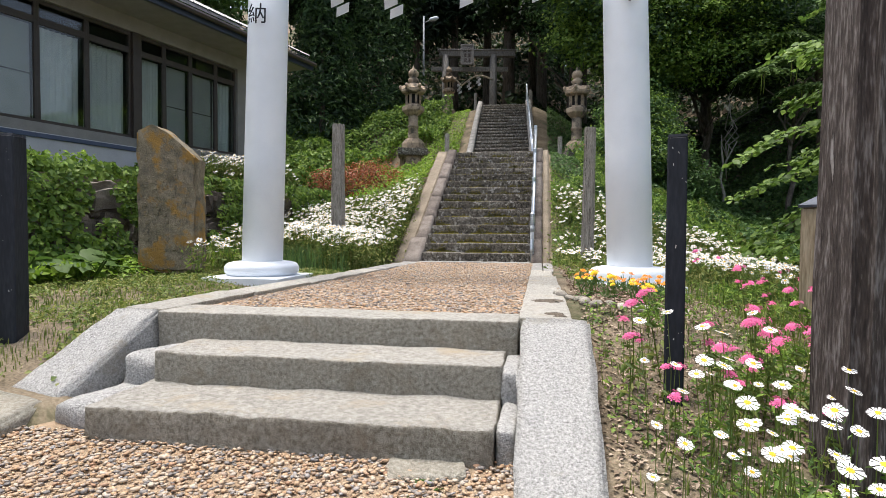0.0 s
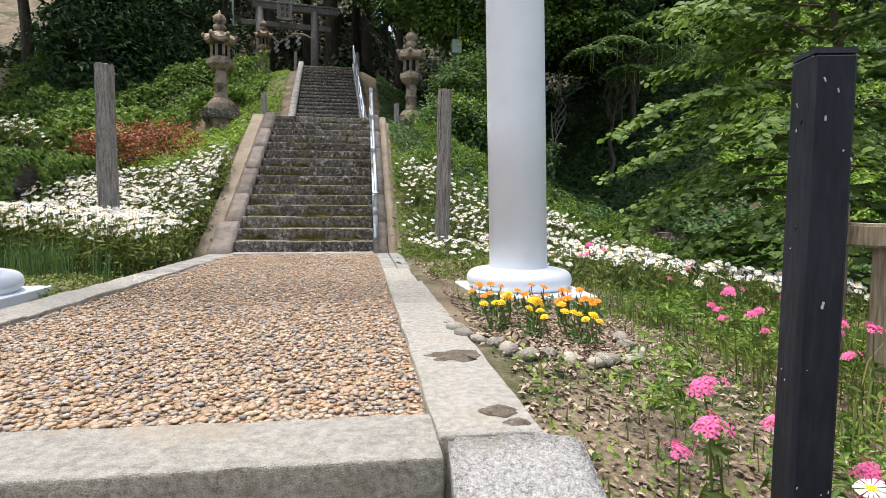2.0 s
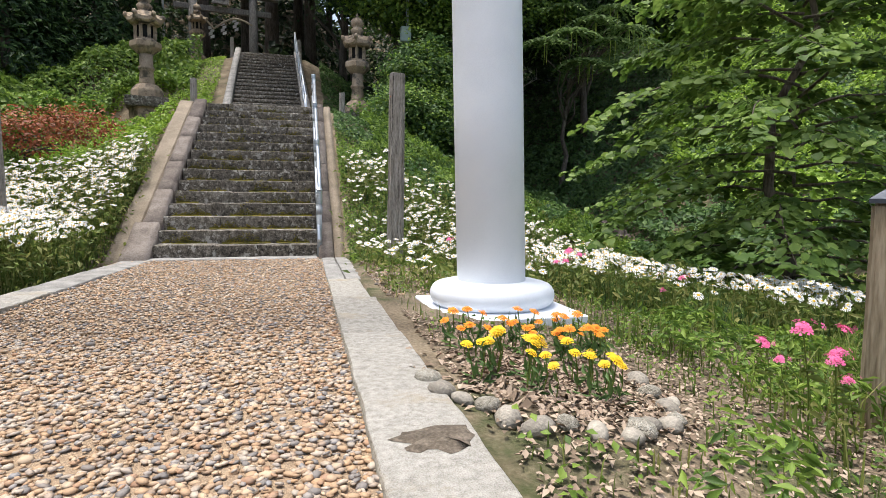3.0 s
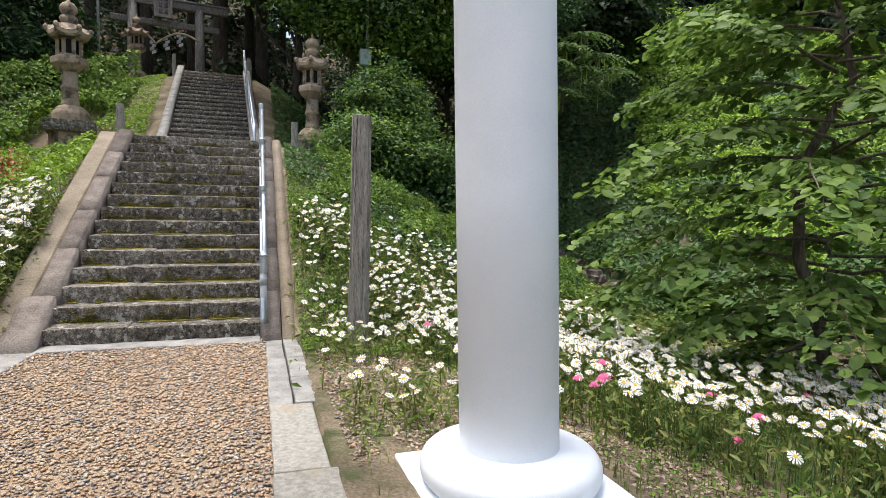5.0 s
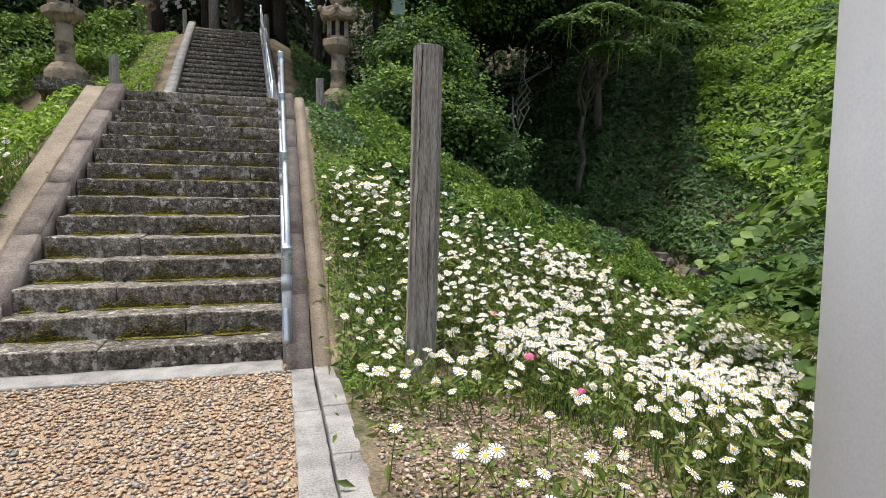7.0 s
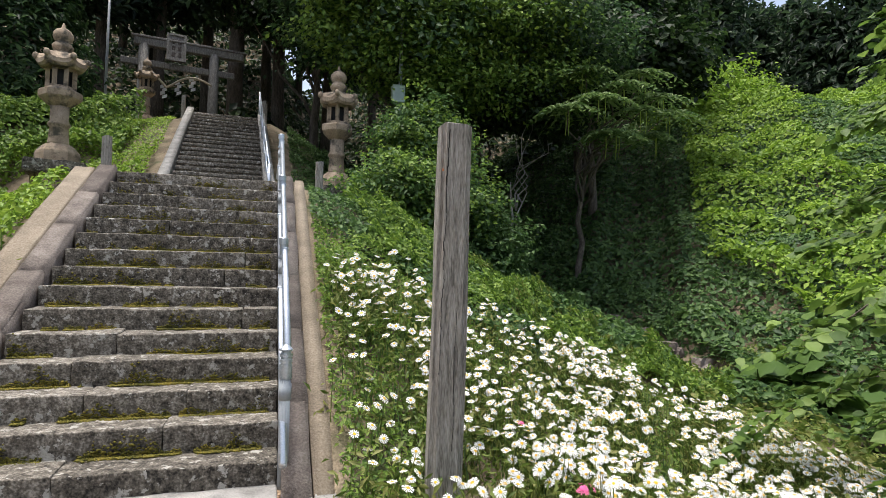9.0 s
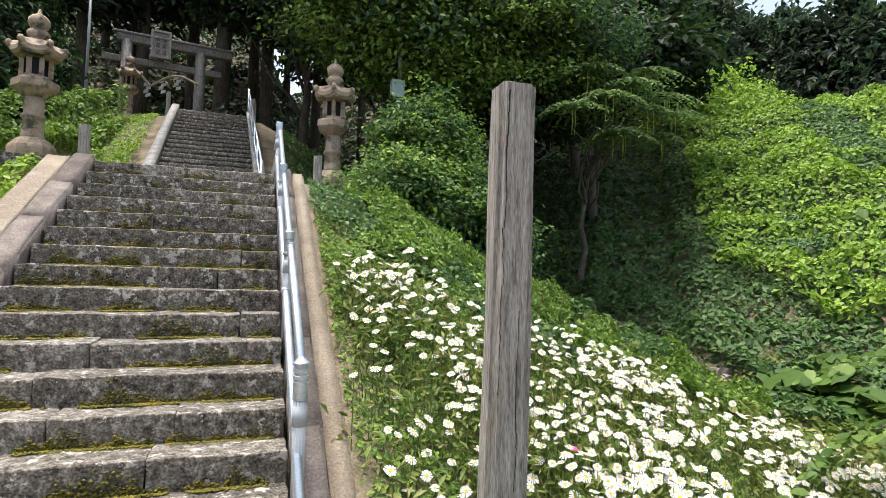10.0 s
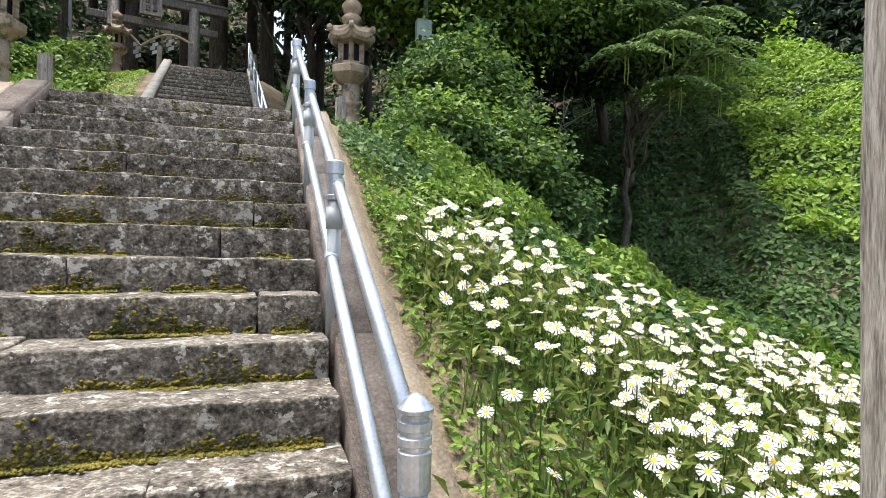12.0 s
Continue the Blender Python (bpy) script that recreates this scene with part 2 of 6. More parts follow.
def lathe(profile, n=24, cx=0.0, cy=0.0, lobes=0, lobe=0.0, lean=0.0):
    """A turned body from (radius, z) pairs, closed at both ends; lobes make the rim wavy; lean shifts x by height."""
    bm = bmesh.new()
    rings = []
    for r, z in profile:
        ring = []
        for i in range(n):
            a = 2 * math.pi * i / n
            rr = r * (1 + lobe * math.cos(lobes * a)) if lobes else r
            ring.append(bm.verts.new((cx + rr * math.cos(a) + lean * z, cy + rr * math.sin(a), z)))
        rings.append(ring)
    for a, b in zip(rings, rings[1:]):
        for i in range(n):
            bm.faces.new((a[i], a[(i + 1) % n], b[(i + 1) % n], b[i]))
    bm.faces.new(rings[0][::-1])
    bm.faces.new(rings[-1])
    return bm


def tube(points, radii, n=10):
    """A tapered tube along points."""
    bm = bmesh.new()
    rings = []
    pts = [Vector(p) for p in points]
    for i, p in enumerate(pts):
        d = (pts[min(i + 1, len(pts) - 1)] - pts[max(i - 1, 0)]).normalized()
        side = d.orthogonal().normalized() if abs(d.z) > 0.95 else d.cross(Vector((0, 0, 1))).normalized()
        up = side.cross(d)
        rings.append([bm.verts.new(p + (side * math.cos(a) + up * math.sin(a)) * radii[i]) for a in (2 * math.pi * k / n for k in range(n))])
    for a, b in zip(rings, rings[1:]):
        for i in range(n):
            bm.faces.new((a[i], a[(i + 1) % n], b[(i + 1) % n], b[i]))
    bm.faces.new(rings[0][::-1])
    bm.faces.new(rings[-1])
    bmesh.ops.recalc_face_normals(bm, faces=bm.faces[:])
    return bm


def unit(v):
    return v / np.maximum(np.linalg.norm(v, axis=1, keepdims=True), 1e-6)


def leaf_arrays(c, nrm, size, wide=0.6, droop=0.15):
    """Folded pointed leaves at the centres c, facing nrm, of the lengths given: corners and triangles."""
    k = len(c)
    size = np.broadcast_to(np.asarray(size, dtype=float).reshape(-1, 1), (k, 1))
    t = unit(np.cross(nrm, rng.normal(size=(k, 3))))
    s = np.cross(nrm, t)
    v = np.empty((k, 4, 3))
    v[:, 0] = c - t * size * 0.5
    v[:, 1] = c + s * size * wide * 0.5 + nrm * size * 0.08
    v[:, 2] = c + t * size * 0.5 - nrm * size * droop
    v[:, 3] = c - s * size * wide * 0.5 + nrm * size * 0.08
    base = np.arange(k)[:, None] * 4
    f = np.concatenate([base + np.array([[0, 1, 2]]), base + np.array([[0, 2, 3]])])
    return v.reshape(-1, 3), f


def oval_leaves(name, c, nrm, size, mat, parent=None, wide=0.7):
    """Oval pointed leaves of two folded halves, for what stands near."""
    nrm = unit(nrm)
    k = len(c)
    size = np.asarray(size, dtype=float).reshape(-1, 1)
    t = unit(np.cross(nrm, rng.normal(size=(k, 3))))
    s = np.cross(nrm, t)
    v = np.empty((k, 6, 3))
    for i, (a, b, h) in enumerate(((-0.5, 0, 0), (-0.22, 0.46, 0.06), (0.18, 0.42, 0.03), (0.55, 0, -0.12), (0.18, -0.42, 0.03), (-0.22, -0.46, 0.06))):
        v[:, i] = c + t * size * a + s * size * b * wide + nrm * size * h
    b = np.arange(k)[:, None] * 6
    return soup(name, v, np.concatenate([b + np.array([[0, 1, 2, 3]]), b + np.array([[0, 3, 4, 5]])]), mat, parent)


def leaves(name, c, nrm, size, mat, parent=None, wide=0.6, droop=0.15):
    v, f = leaf_arrays(c, unit(nrm), size, wide, droop)
    return soup(name, v, f, mat, parent)


# ---- ground ----
def stair_height(y):
    """Height of the flights along the way."""
    y = np.asarray(y, dtype=float)
    return np.interp(y, [-50, -0.3, 4.58, 9.0, 16.7, 30, 60, 200], [0, 0, 2.78, 2.9, 6.62, 8.4, 30, 44])


def lumps(x, y, s=1.0, seed=0.0):
    return (np.sin(1.7 * x / s + 1.3 * seed) * np.cos(1.3 * y / s + seed) + 0.6 * np.sin(3.1 * x / s - 2.3 * y / s + 2 * seed)
            + 0.4 * np.cos(5.3 * x / s + 4.1 * y / s + 3 * seed)) / 2.0


def ground_z(x, y):
    x, y = np.asarray(x, dtype=float), np.asarray(y, dtype=float)
    near = stair_height(y) - 0.12 + np.interp(y, [-8.1, -7.3], [-0.42, 0])
    axis = np.interp(y, [0, 9, 17, 30], [0.07, -0.1, -0.5, -1.2])
    # bank on the side of the house
    bank = np.interp(y, [-60, -9, -8.1, -7.2, -4, -0.5, 2.4, 10.8, 16, 30, 60, 200], [-0.6, -0.56, -0.5, -0.16, -0.02, 0.05, 0.85, 3.1, 6.0, 8.6, 30, 44])
    w = np.clip((axis - 1.3 - x) / 1.6, 0, 1)
    left = near * (1 - w) + bank * w
    terrace = np.clip((-5.2 + 0.24 * (y + 4.7) - x) / 0.45, 0, 1)
    left = np.maximum(left, terrace * 1.4 - 0.4 * (1 - terrace))
    # falling side with the stream
    xv = 9.6 - 0.12 * (y - 6)
    zv = np.interp(y, [-60, 4, 30, 60], [-1.3, -1.05, 6.0, 20])
    edge = axis + 1.5
    s = np.clip((x - edge) / np.maximum(xv - edge, 1), 0, 1)
    start = np.interp(y, [-60, -9, -7.4, -6.4, -4], [-0.6, -0.56, -0.16, -0.02, 0]) + (near + 0.12 * np.interp(y, [-0.2, 0.8], [1, 0])) * (y > -4)
    start = start + np.interp(y, [-7.1, -6.6, -4.2, -3.2, 0, 0.8], [0, 0.05, 0.05, 0.02, 0.02, 0.05])
    s = s * (1 - 0.55 * np.exp(-s / 0.12))
    right = start * (1 - s) + zv * s - 0.25 * np.sin(np.pi * s) * np.clip((y + 2) / 2, 0, 1)
    over = np.maximum(x - xv - 0.8, 0)
    right = right + np.where(over < 13, over * 0.52, 13 * 0.52 + (over - 13) * 0.06) * np.clip((y + 14) / 10, 0.05, 1)
    right = right - 0.25 * np.exp(-((x - xv) / 0.7) ** 2)
    z = np.where(x < axis, left, right)
    z = z + 0.05 * lumps(x, y, 1.3) * (np.abs(x - axis) > 1.7)
    far = np.clip((np.hypot(x, y) - 90) / 60, 0, 1)
    z = z * (1 - far) + 12 * far * (y > 0)
    # room for the stairs and the gravel
    z = np.where((np.abs(x - 0.0) < 1.42) & (y > -9.0) & (y < 0.4), np.minimum(z, -0.7), z)
    z = np.where((np.abs(x + 0.1) < 1.6) & (y <= -8.3), -0.56, z)
    z = np.where((np.abs(x - axis) < 1.15) & (y >= 0.4) & (y < 17), stair_height(y) - 0.55, z)
    return z


gx = np.concatenate([-np.geomspace(400, 15, 16), np.arange(-14, 22, 0.25), np.geomspace(22, 400, 16)])
gy = np.concatenate([-np.geomspace(400, 13, 14), np.arange(-12, 30, 0.25), np.geomspace(30.5, 500, 18)])
GX, GY = np.meshgrid(gx, gy)
nx, ny = len(gx), len(gy)
ii = (np.arange(ny - 1)[:, None] * nx + np.arange(nx - 1)[None, :]).ravel()
ground = soup("ground", np.stack([GX, GY, ground_z(GX, GY)], -1).reshape(-1, 3), np.stack([ii, ii + 1, ii + nx + 1, ii + nx], -1), soil, smooth=True)
tagged(ground, "dark earth ground with weeds sloping up the hillside", "ground", kind="structure")


def gz(x, y):
    return float(ground_z(np.array([x]), np.array([y]))[0])


# ---- lower steps, gravel and kerbs ----
def stone_at(name, parent, x0, x1, y0, y1, z0, z1, mat, bevel=0.015, cuts=3, rough=0.01, seed=0, rz=0.0, label="", res=0.09):
    bm = grid_block(x1 - x0, y1 - y0, z1 - z0, bevel, res, rough, seed) if cuts else block(x1 - x0, y1 - y0, z1 - z0, bevel)
    ob = part(name, bm, mat, parent, label, smooth=cuts > 0)
    ob.matrix_basis = pose((x0 + x1) / 2, (y0 + y1) / 2, z0, 0, 0, rz)
    return ob


front_steps = tagged(new("front_steps"), "three broad pale granite steps with worn edges below the gravel path", "steps", kind="structure")
stone_at("step", front_steps, -1.3, 1.17, -7.55, -7.2, -0.3, 0.045, granite, 0.012, 4, 0.006, 1, res=0.05)
stone_at("step", front_steps, -1.0, 1.1, -8.0, -7.4, -0.5, -0.135, granite, 0.014, 4, 0.01, 2, res=0.045)
stone_at("step", front_steps, -1.05, 1.1, -8.5, -7.85, -0.6, -0.315, granite, 0.018, 4, 0.013, 3, res=0.045)
stone_at("step_end_stone", front_steps, -1.28, -0.99, -7.93, -7.5, -0.5, -0.17, hewn, 0.07, 2, 0.03, 4, res=0.05, rz=-6)
stone_at("step_end_stone", front_steps, -1.4, -1.04, -8.35, -7.85, -0.6, -0.36, hewn, 0.09, 2, 0.03, 5, res=0.05, rz=-14)
stone_at("step_end_stone", front_steps, 1.1, 1.2, -8.0, -7.5, -0.5, -0.16, hewn, 0.03, 2, 0.014, 6, res=0.04)
stone_at("step_end_stone", front_steps, 1.1, 1.2, -8.45, -7.95, -0.6, -0.33, hewn, 0.03, 2, 0.014, 7, res=0.04)


def pale_top(ob):
    """Paler stone on the upper face of a block."""
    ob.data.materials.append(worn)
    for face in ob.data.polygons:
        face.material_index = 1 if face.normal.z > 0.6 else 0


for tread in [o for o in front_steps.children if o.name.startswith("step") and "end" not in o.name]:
    pale_top(tread)
stone_at("broken_slab", front_steps, 0.62, 0.98, -8.68, -8.48, -0.55, -0.47, granite, 0.02, 2, 0.02, 8, res=0.05, rz=8)


def ramp_stone(name, parent, top, mat, depth=0.3, cuts=5, rough=0.012, seed=0):
    """A sloping slab from its four upper corners, going round."""
    bm = bmesh.new()
    up = [bm.verts.new(p) for p in top]
    lo = [bm.verts.new((p[0], p[1], p[2] - depth)) for p in top]
    bm.faces.new(up)
    bm.faces.new(lo[::-1])
    for i in range(4):
        j = (i + 1) % 4
        bm.faces.new((up[j], up[i], lo[i], lo[j]))
    bmesh.ops.recalc_face_normals(bm, faces=bm.faces[:])
    bmesh.ops.bevel(bm, geom=bm.edges[:], offset=0.018, segments=2, affect="EDGES")
    bmesh.ops.subdivide_edges(bm, edges=[e for e in bm.edges if e.calc_length() > 0.2], cuts=cuts, use_grid_fill=True)
    for v in bm.verts:
        q = v.co * 5 + Vector((seed * 5, 0, 0))
        v.co += noise.noise_vector(q) * rough + noise.noise_vector(q * 4) * rough * 0.5
    return part(name, bm, mat, parent, smooth=True)


ramp_stone("side_stone", front_steps, [(1.19, -7.42, 0.07), (1.62, -7.45, 0.06), (1.58, -9.0, -0.5), (1.2, -9.0, -0.5)], hewn, 0.35, 9, 0.02, 1)
ramp_stone("side_stone", front_steps, [(-1.66, -7.5, 0.06), (-1.29, -7.52, 0.06), (-1.53, -8.2, -0.43), (-2.05, -8.02, -0.43)], hewn, 0.3, 7, 0.012, 2)
ramp_stone("side_stone", front_steps, [(-2.06, -8.04, -0.4), (-1.54, -8.22, -0.4), (-1.25, -9.6, -0.41), (-1.85, -9.6, -0.41)], granite, 0.25, 5, 0.01, 3)

path_kerb = tagged(new("path_kerb"), "long pale granite kerb stones bordering the gravel path", "kerb", kind="structure")
rows_r = [-7.43, -6.0, -4.95, -3.7, -2.55, -1.85, -1.15, -0.05]
for i, (a, b) in enumerate(zip(rows_r, rows_r[1:])):
    w = 0.34 if b < -2.6 else 0.3
    stone_at("kerb_stone", path_kerb, 1.17, 1.17 + (w if i < 4 else 0.17), a + 0.006, b - 0.006, -0.3, 0.055 - 0.006 * i, granite if i < 4 else concrete, 0.014, 3, 0.007, i + 10)
    if i >= 4:
        stone_at("kerb_stone", path_kerb, 1.355, 1.52, a + 0.07, b + 0.06, -0.3, 0.02, concrete, 0.012, 2, 0.005, i + 40)
rows_l = [-7.5, -6.3, -5.2, -4.0, -2.9, -1.8, -0.9, -0.05]
for i, (a, b) in enumerate(zip(rows_l, rows_l[1:])):
    x0 = np.interp((a + b) / 2, [-7.5, -4, -0.5], [-1.62, -1.42, -1.3])
    stone_at("kerb_stone", path_kerb, x0, x0 + 0.33, a + 0.006, b - 0.006, -0.3, 0.055 - 0.006 * i, granite if i < 4 else concrete, 0.014, 3, 0.007, i + 20, rz=-2.5)

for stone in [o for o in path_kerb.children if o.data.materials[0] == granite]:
    pale_top(stone)

gravel_path = new("gravel_path", None)
tagged(gravel_path, "tan and brown pea gravel spread over the path", "gravel", kind="stuff")


def quad_sheet(name, x0, x1, y0, y1, z, mat, parent):
    return soup(name, [(x0, y0, z), (x1, y0, z), (x1, y1, z), (x0, y1, z)], [[0, 1, 2, 3]], mat, parent)


quad_sheet("gravel_bed", -1.35, 1.2, -7.3, 0.1, 0.001, gravel_bed, gravel_path)
quad_sheet("gravel_bed", -3.2, 1.25, -14, -8.2, -0.495, gravel_bed, gravel_path)
ICO = bmesh.new()
bmesh.ops.create_icosphere(ICO, subdivisions=1, radius=1)
ICO_V = np.array([v.co[:] for v in ICO.verts])
ICO_F = np.array([[v.index for v in f.verts] for f in ICO.faces])
ICO.free()


OCT_V = np.array([(1, 0, 0), (0, 1, 0), (-1, 0, 0), (0, -1, 0), (0, 0, 1), (0, 0, -1)], dtype=float)
OCT_F = np.array([(0, 1, 4), (1, 2, 4), (2, 3, 4), (3, 0, 4), (1, 0, 5), (2, 1, 5), (3, 2, 5), (0, 3, 5)])


def pebbles(name, x, y, z, size, mat, parent, flat=0.55, fine=True):
    k = len(x)
    PV, PF = (ICO_V, ICO_F) if fine else (OCT_V, OCT_F)
    shape = np.stack([rng.uniform(0.7, 1.35, k), rng.uniform(0.6, 1.0, k), rng.uniform(0.35, 0.7, k) * flat / 0.55], -1)[:, None, :]
    v = PV[None] * (1 + 0.1 * rng.normal(size=(k, len(PV), 1))) * shape * size.reshape(-1, 1, 1)
    a, tilt = rng.uniform(0, 6.28, (k, 1)), rng.normal(0, 0.24, (k, 1))
    vy = v[..., 1] * np.cos(tilt) - v[..., 2] * np.sin(tilt)
    vz = v[..., 1] * np.sin(tilt) + v[..., 2] * np.cos(tilt)
    X = v[..., 0] * np.cos(a) - vy * np.sin(a)
    Y = v[..., 0] * np.sin(a) + vy * np.cos(a)
    out = np.stack([X + x[:, None], Y + y[:, None], vz + z[:, None]], -1)
    f = (np.arange(k)[:, None, None] * len(PV) + PF[None]).reshape(-1, 3)
    return soup(name, out, f, mat, parent, smooth=True)


k = 34000
px, py = rng.uniform(-1.3, 1.18, k), rng.uniform(-7.22, -0.12, k)
keep = rng.uniform(size=k) < np.interp(py, [-7.2, -4, 0], [1, 0.9, 0.6])
px, py = px[keep], py[keep]
ps = rng.uniform(0.01, 0.022, len(px)) * np.interp(py, [-7.2, -4, 0], [1, 1, 1.25])
for near in (True, False):
    q = (py < -4.6) == near
    pebbles("pebble_layer", px[q], py[q], 0.005 + rng.uniform(-0.003, 0.008, q.sum()), ps[q], pebble, gravel_path, 0.36, near)
k = 12000
px, py = rng.uniform(-2.6, 1.25, k), rng.uniform(-10.0, -8.4, k)
pebbles("pebble_layer", px, py, -0.49 + rng.uniform(-0.004, 0.012, k), rng.uniform(0.009, 0.02, k), pebble, gravel_path, 0.36)


# ---- stairs ----
RISE, RUN = 0.185, 0.327
lower_stairs = tagged(new("lower_stairs"), "steep weathered dark stone stairs with lichen and moss", "stairs", kind="structure")
cut_rng = random.Random(5)
for i in range(15):
    y0 = i * RUN
    z1 = (i + 1) * RISE
    xs = [-0.98 - max(0, 0.12 - i * 0.03), 1.12]
    inner = sorted(cut_rng.uniform(-0.6, 0.85) for _ in range(cut_rng.choice([1, 1, 2])))
    if len(inner) == 2 and inner[1] - inner[0] < 0.5:
        inner = inner[:1]
    cuts = [xs[0], *inner, xs[1]]
    for a, b in zip(cuts, cuts[1:]):
        j = cut_rng.uniform(-0.008, 0.008)
        stone_at("step_block", lower_stairs, a + 0.0015, b - 0.0015, y0 + j, y0 + RUN + 0.1, z1 - RISE - 0.12, z1 + cut_rng.uniform(-0.006, 0.006),
                 old_stone, 0.011, 3, 0.012, cut_rng.randint(0, 900))
stone_at("landing_slab", lower_stairs, -1.25, 1.3, 4.95, 9.3, 2.3, 2.76, old_stone, 0.02, 3, 0.01, 77)
stone_at("foot_slab", lower_stairs, -1.15, 1.12, -0.28, 0.02, -0.2, 0.022, concrete, 0.015, 4, 0.008, 78)


def slope_slab(name, parent, x0, x1, y0, z0, y1, z1, depth, mat, cuts=4, rough=0.01, seed=0, dx=0.0):
    return ramp_stone(name, parent, [(x0, y0, z0), (x1, y0, z0), (x1 + dx, y1, z1), (x0 + dx, y1, z1)], mat, depth, cuts, rough, seed)


def along(y):
    return 0.14 + y * RISE / RUN


for side in (-1, 1):
    ys = [-0.3, 0.5, 1.35, 2.2, 3.1, 3.9, 4.75]
    for i, (a, b) in enumerate(zip(ys, ys[1:])):
        xa = (1.14, 1.34) if side > 0 else (-1.24 - 0.1 * (a < 0.4), -1.0)
        slope_slab("kerb_block", lower_stairs, xa[0], xa[1], a + 0.01, along(a) + 0.06, b - 0.01, along(b) + 0.06, 0.5, kerb_stone, 3, 0.016, i + 30 * side)
    xb = (1.35, 1.5) if side > 0 else (-1.52, -1.25)
    slope_slab("mortar_kerb", lower_stairs, xb[0], xb[1], -0.3, along(-0.3) + 0.02, 4.7, along(4.7) + 0.03, 0.5, mortar, 9, 0.008, 5)

upper_stairs = tagged(new("upper_stairs"), "upper flight of narrow dark stone stairs between pale side kerbs", "stairs", kind="structure")
R2, D2 = 3.84 / 20, 7.7 / 20
for i in range(20):
    y0 = 9.0 + i * D2
    c = -0.1 - 0.052 * (y0 - 9.0)
    m = c + cut_rng.uniform(-0.6, 0.6)
    for a, b in ((c - 1.0, m), (m, c + 1.05)):
        z1 = 2.78 + (i + 1) * R2
        stone_at("step_block", upper_stairs, a + 0.004, b - 0.004, y0 - 0.035, y0 + D2 + 0.1, z1 - 0.085, z1, old_stone, 0.018, 2, 0.012, cut_rng.randint(0, 900), rz=3, res=0.12)
        stone_at("riser_block", upper_stairs, a + 0.01, b - 0.01, y0 + 0.01, y0 + D2, z1 - R2 - 0.05, z1 - 0.07, old_stone, 0.02, 2, 0.014, cut_rng.randint(0, 900), rz=3, res=0.2)
slope_slab("side_kerb", upper_stairs, -1.32, -1.1, 8.6, 2.95, 16.9, 6.95, 0.5, concrete, 6, 0.01, 1, dx=-0.42)
slope_slab("side_kerb", upper_stairs, 0.96, 1.2, 8.6, 2.95, 16.9, 6.95, 0.5, concrete, 6, 0.01, 2, dx=-0.42)


# ---- white torii ----
white_torii = tagged(new("white_torii"), "tall white painted torii gate with round columns on collared plinths", "torii gate")
for side, cx in ((1, 2.355), (-1, -2.315)):
    lean = -0.03 * side
    col = part("column", lathe([(0.26, 0.05), (0.259, 1.5), (0.254, 3.0), (0.247, 4.6)], 48, lean=lean), white_paint, white_torii, smooth=True)
    col.matrix_basis = pose(cx, -4.05, 0)
    collar = [(0.4, 0.0)] + [(0.4 + 0.075 * math.cos(a), 0.1 + 0.085 * math.sin(a)) for a in np.linspace(-1.2, 1.35, 9)] + [(0.36, 0.196), (0.27, 0.205)]
    part("column_collar", lathe(collar, 48), white_paint, white_torii, smooth=True).matrix_basis = pose(cx, -4.05, 0.0)
    stone_at("plinth", white_torii, cx - 0.51, cx + 0.51, -4.65, -3.58, -0.3, 0.02, white_paint, 0.008, 0, 0)
part("tie_beam", block(5.6, 0.24, 0.34, 0.02), white_paint, white_torii).matrix_basis = pose(0, -4.1, 3.85)
part("top_beam", block(6.8, 0.36, 0.4, 0.03), white_paint, white_torii).matrix_basis = pose(0, -4.1, 4.55)


# ---- posts ----
# near black that stands for the shade inside openings, holes and cracks
hole_shade = material("hole_shade_black", [(0.01, 0.01, 0.01), (0.02, 0.02, 0.02)], 1.0, 4, 40, 0.0)

def weathered_post(name, x, y, z0, height, w, d, mat, label, lean=0.0, rz=0.0, seed=0):
    bm = bmesh.new()
    bmesh.ops.create_cube(bm, size=1)
    bmesh.ops.scale(bm, vec=(w, d, height), verts=bm.verts)
    bmesh.ops.translate(bm, vec=(0, 0, height / 2), verts=bm.verts)
    bmesh.ops.bevel(bm, geom=[e for e in bm.edges if abs(e.verts[0].co.z - e.verts[1].co.z) > 0.5], offset=w * 0.18, segments=3, affect="EDGES")
    bmesh.ops.subdivide_edges(bm, edges=[e for e in bm.edges if e.calc_length() > 0.5], cuts=14)
    for v in bm.verts:
        q = Vector((v.co.x * 25 + seed, v.co.y * 25, v.co.z * 1.1))
        v.co += Vector((noise.noise(q), noise.noise(q + Vector((5, 5, 5))), 0)) * w * 0.05
        if v.co.z > height - 0.05:
            v.co.z += noise.noise(v.co * 30) * 0.025
        v.co.x *= 1 - 0.08 * v.co.z / height
    ob = part(name, bm, mat)
    ob.matrix_basis = pose(x, y, z0, 0, math.degrees(math.atan(lean)), rz)
    return tagged(ob, label, "post")


chip_mat = material("bare_chips", [(0.4, 0.39, 0.37), (0.6, 0.58, 0.55)], 0.9, 8, 60, 0.0)


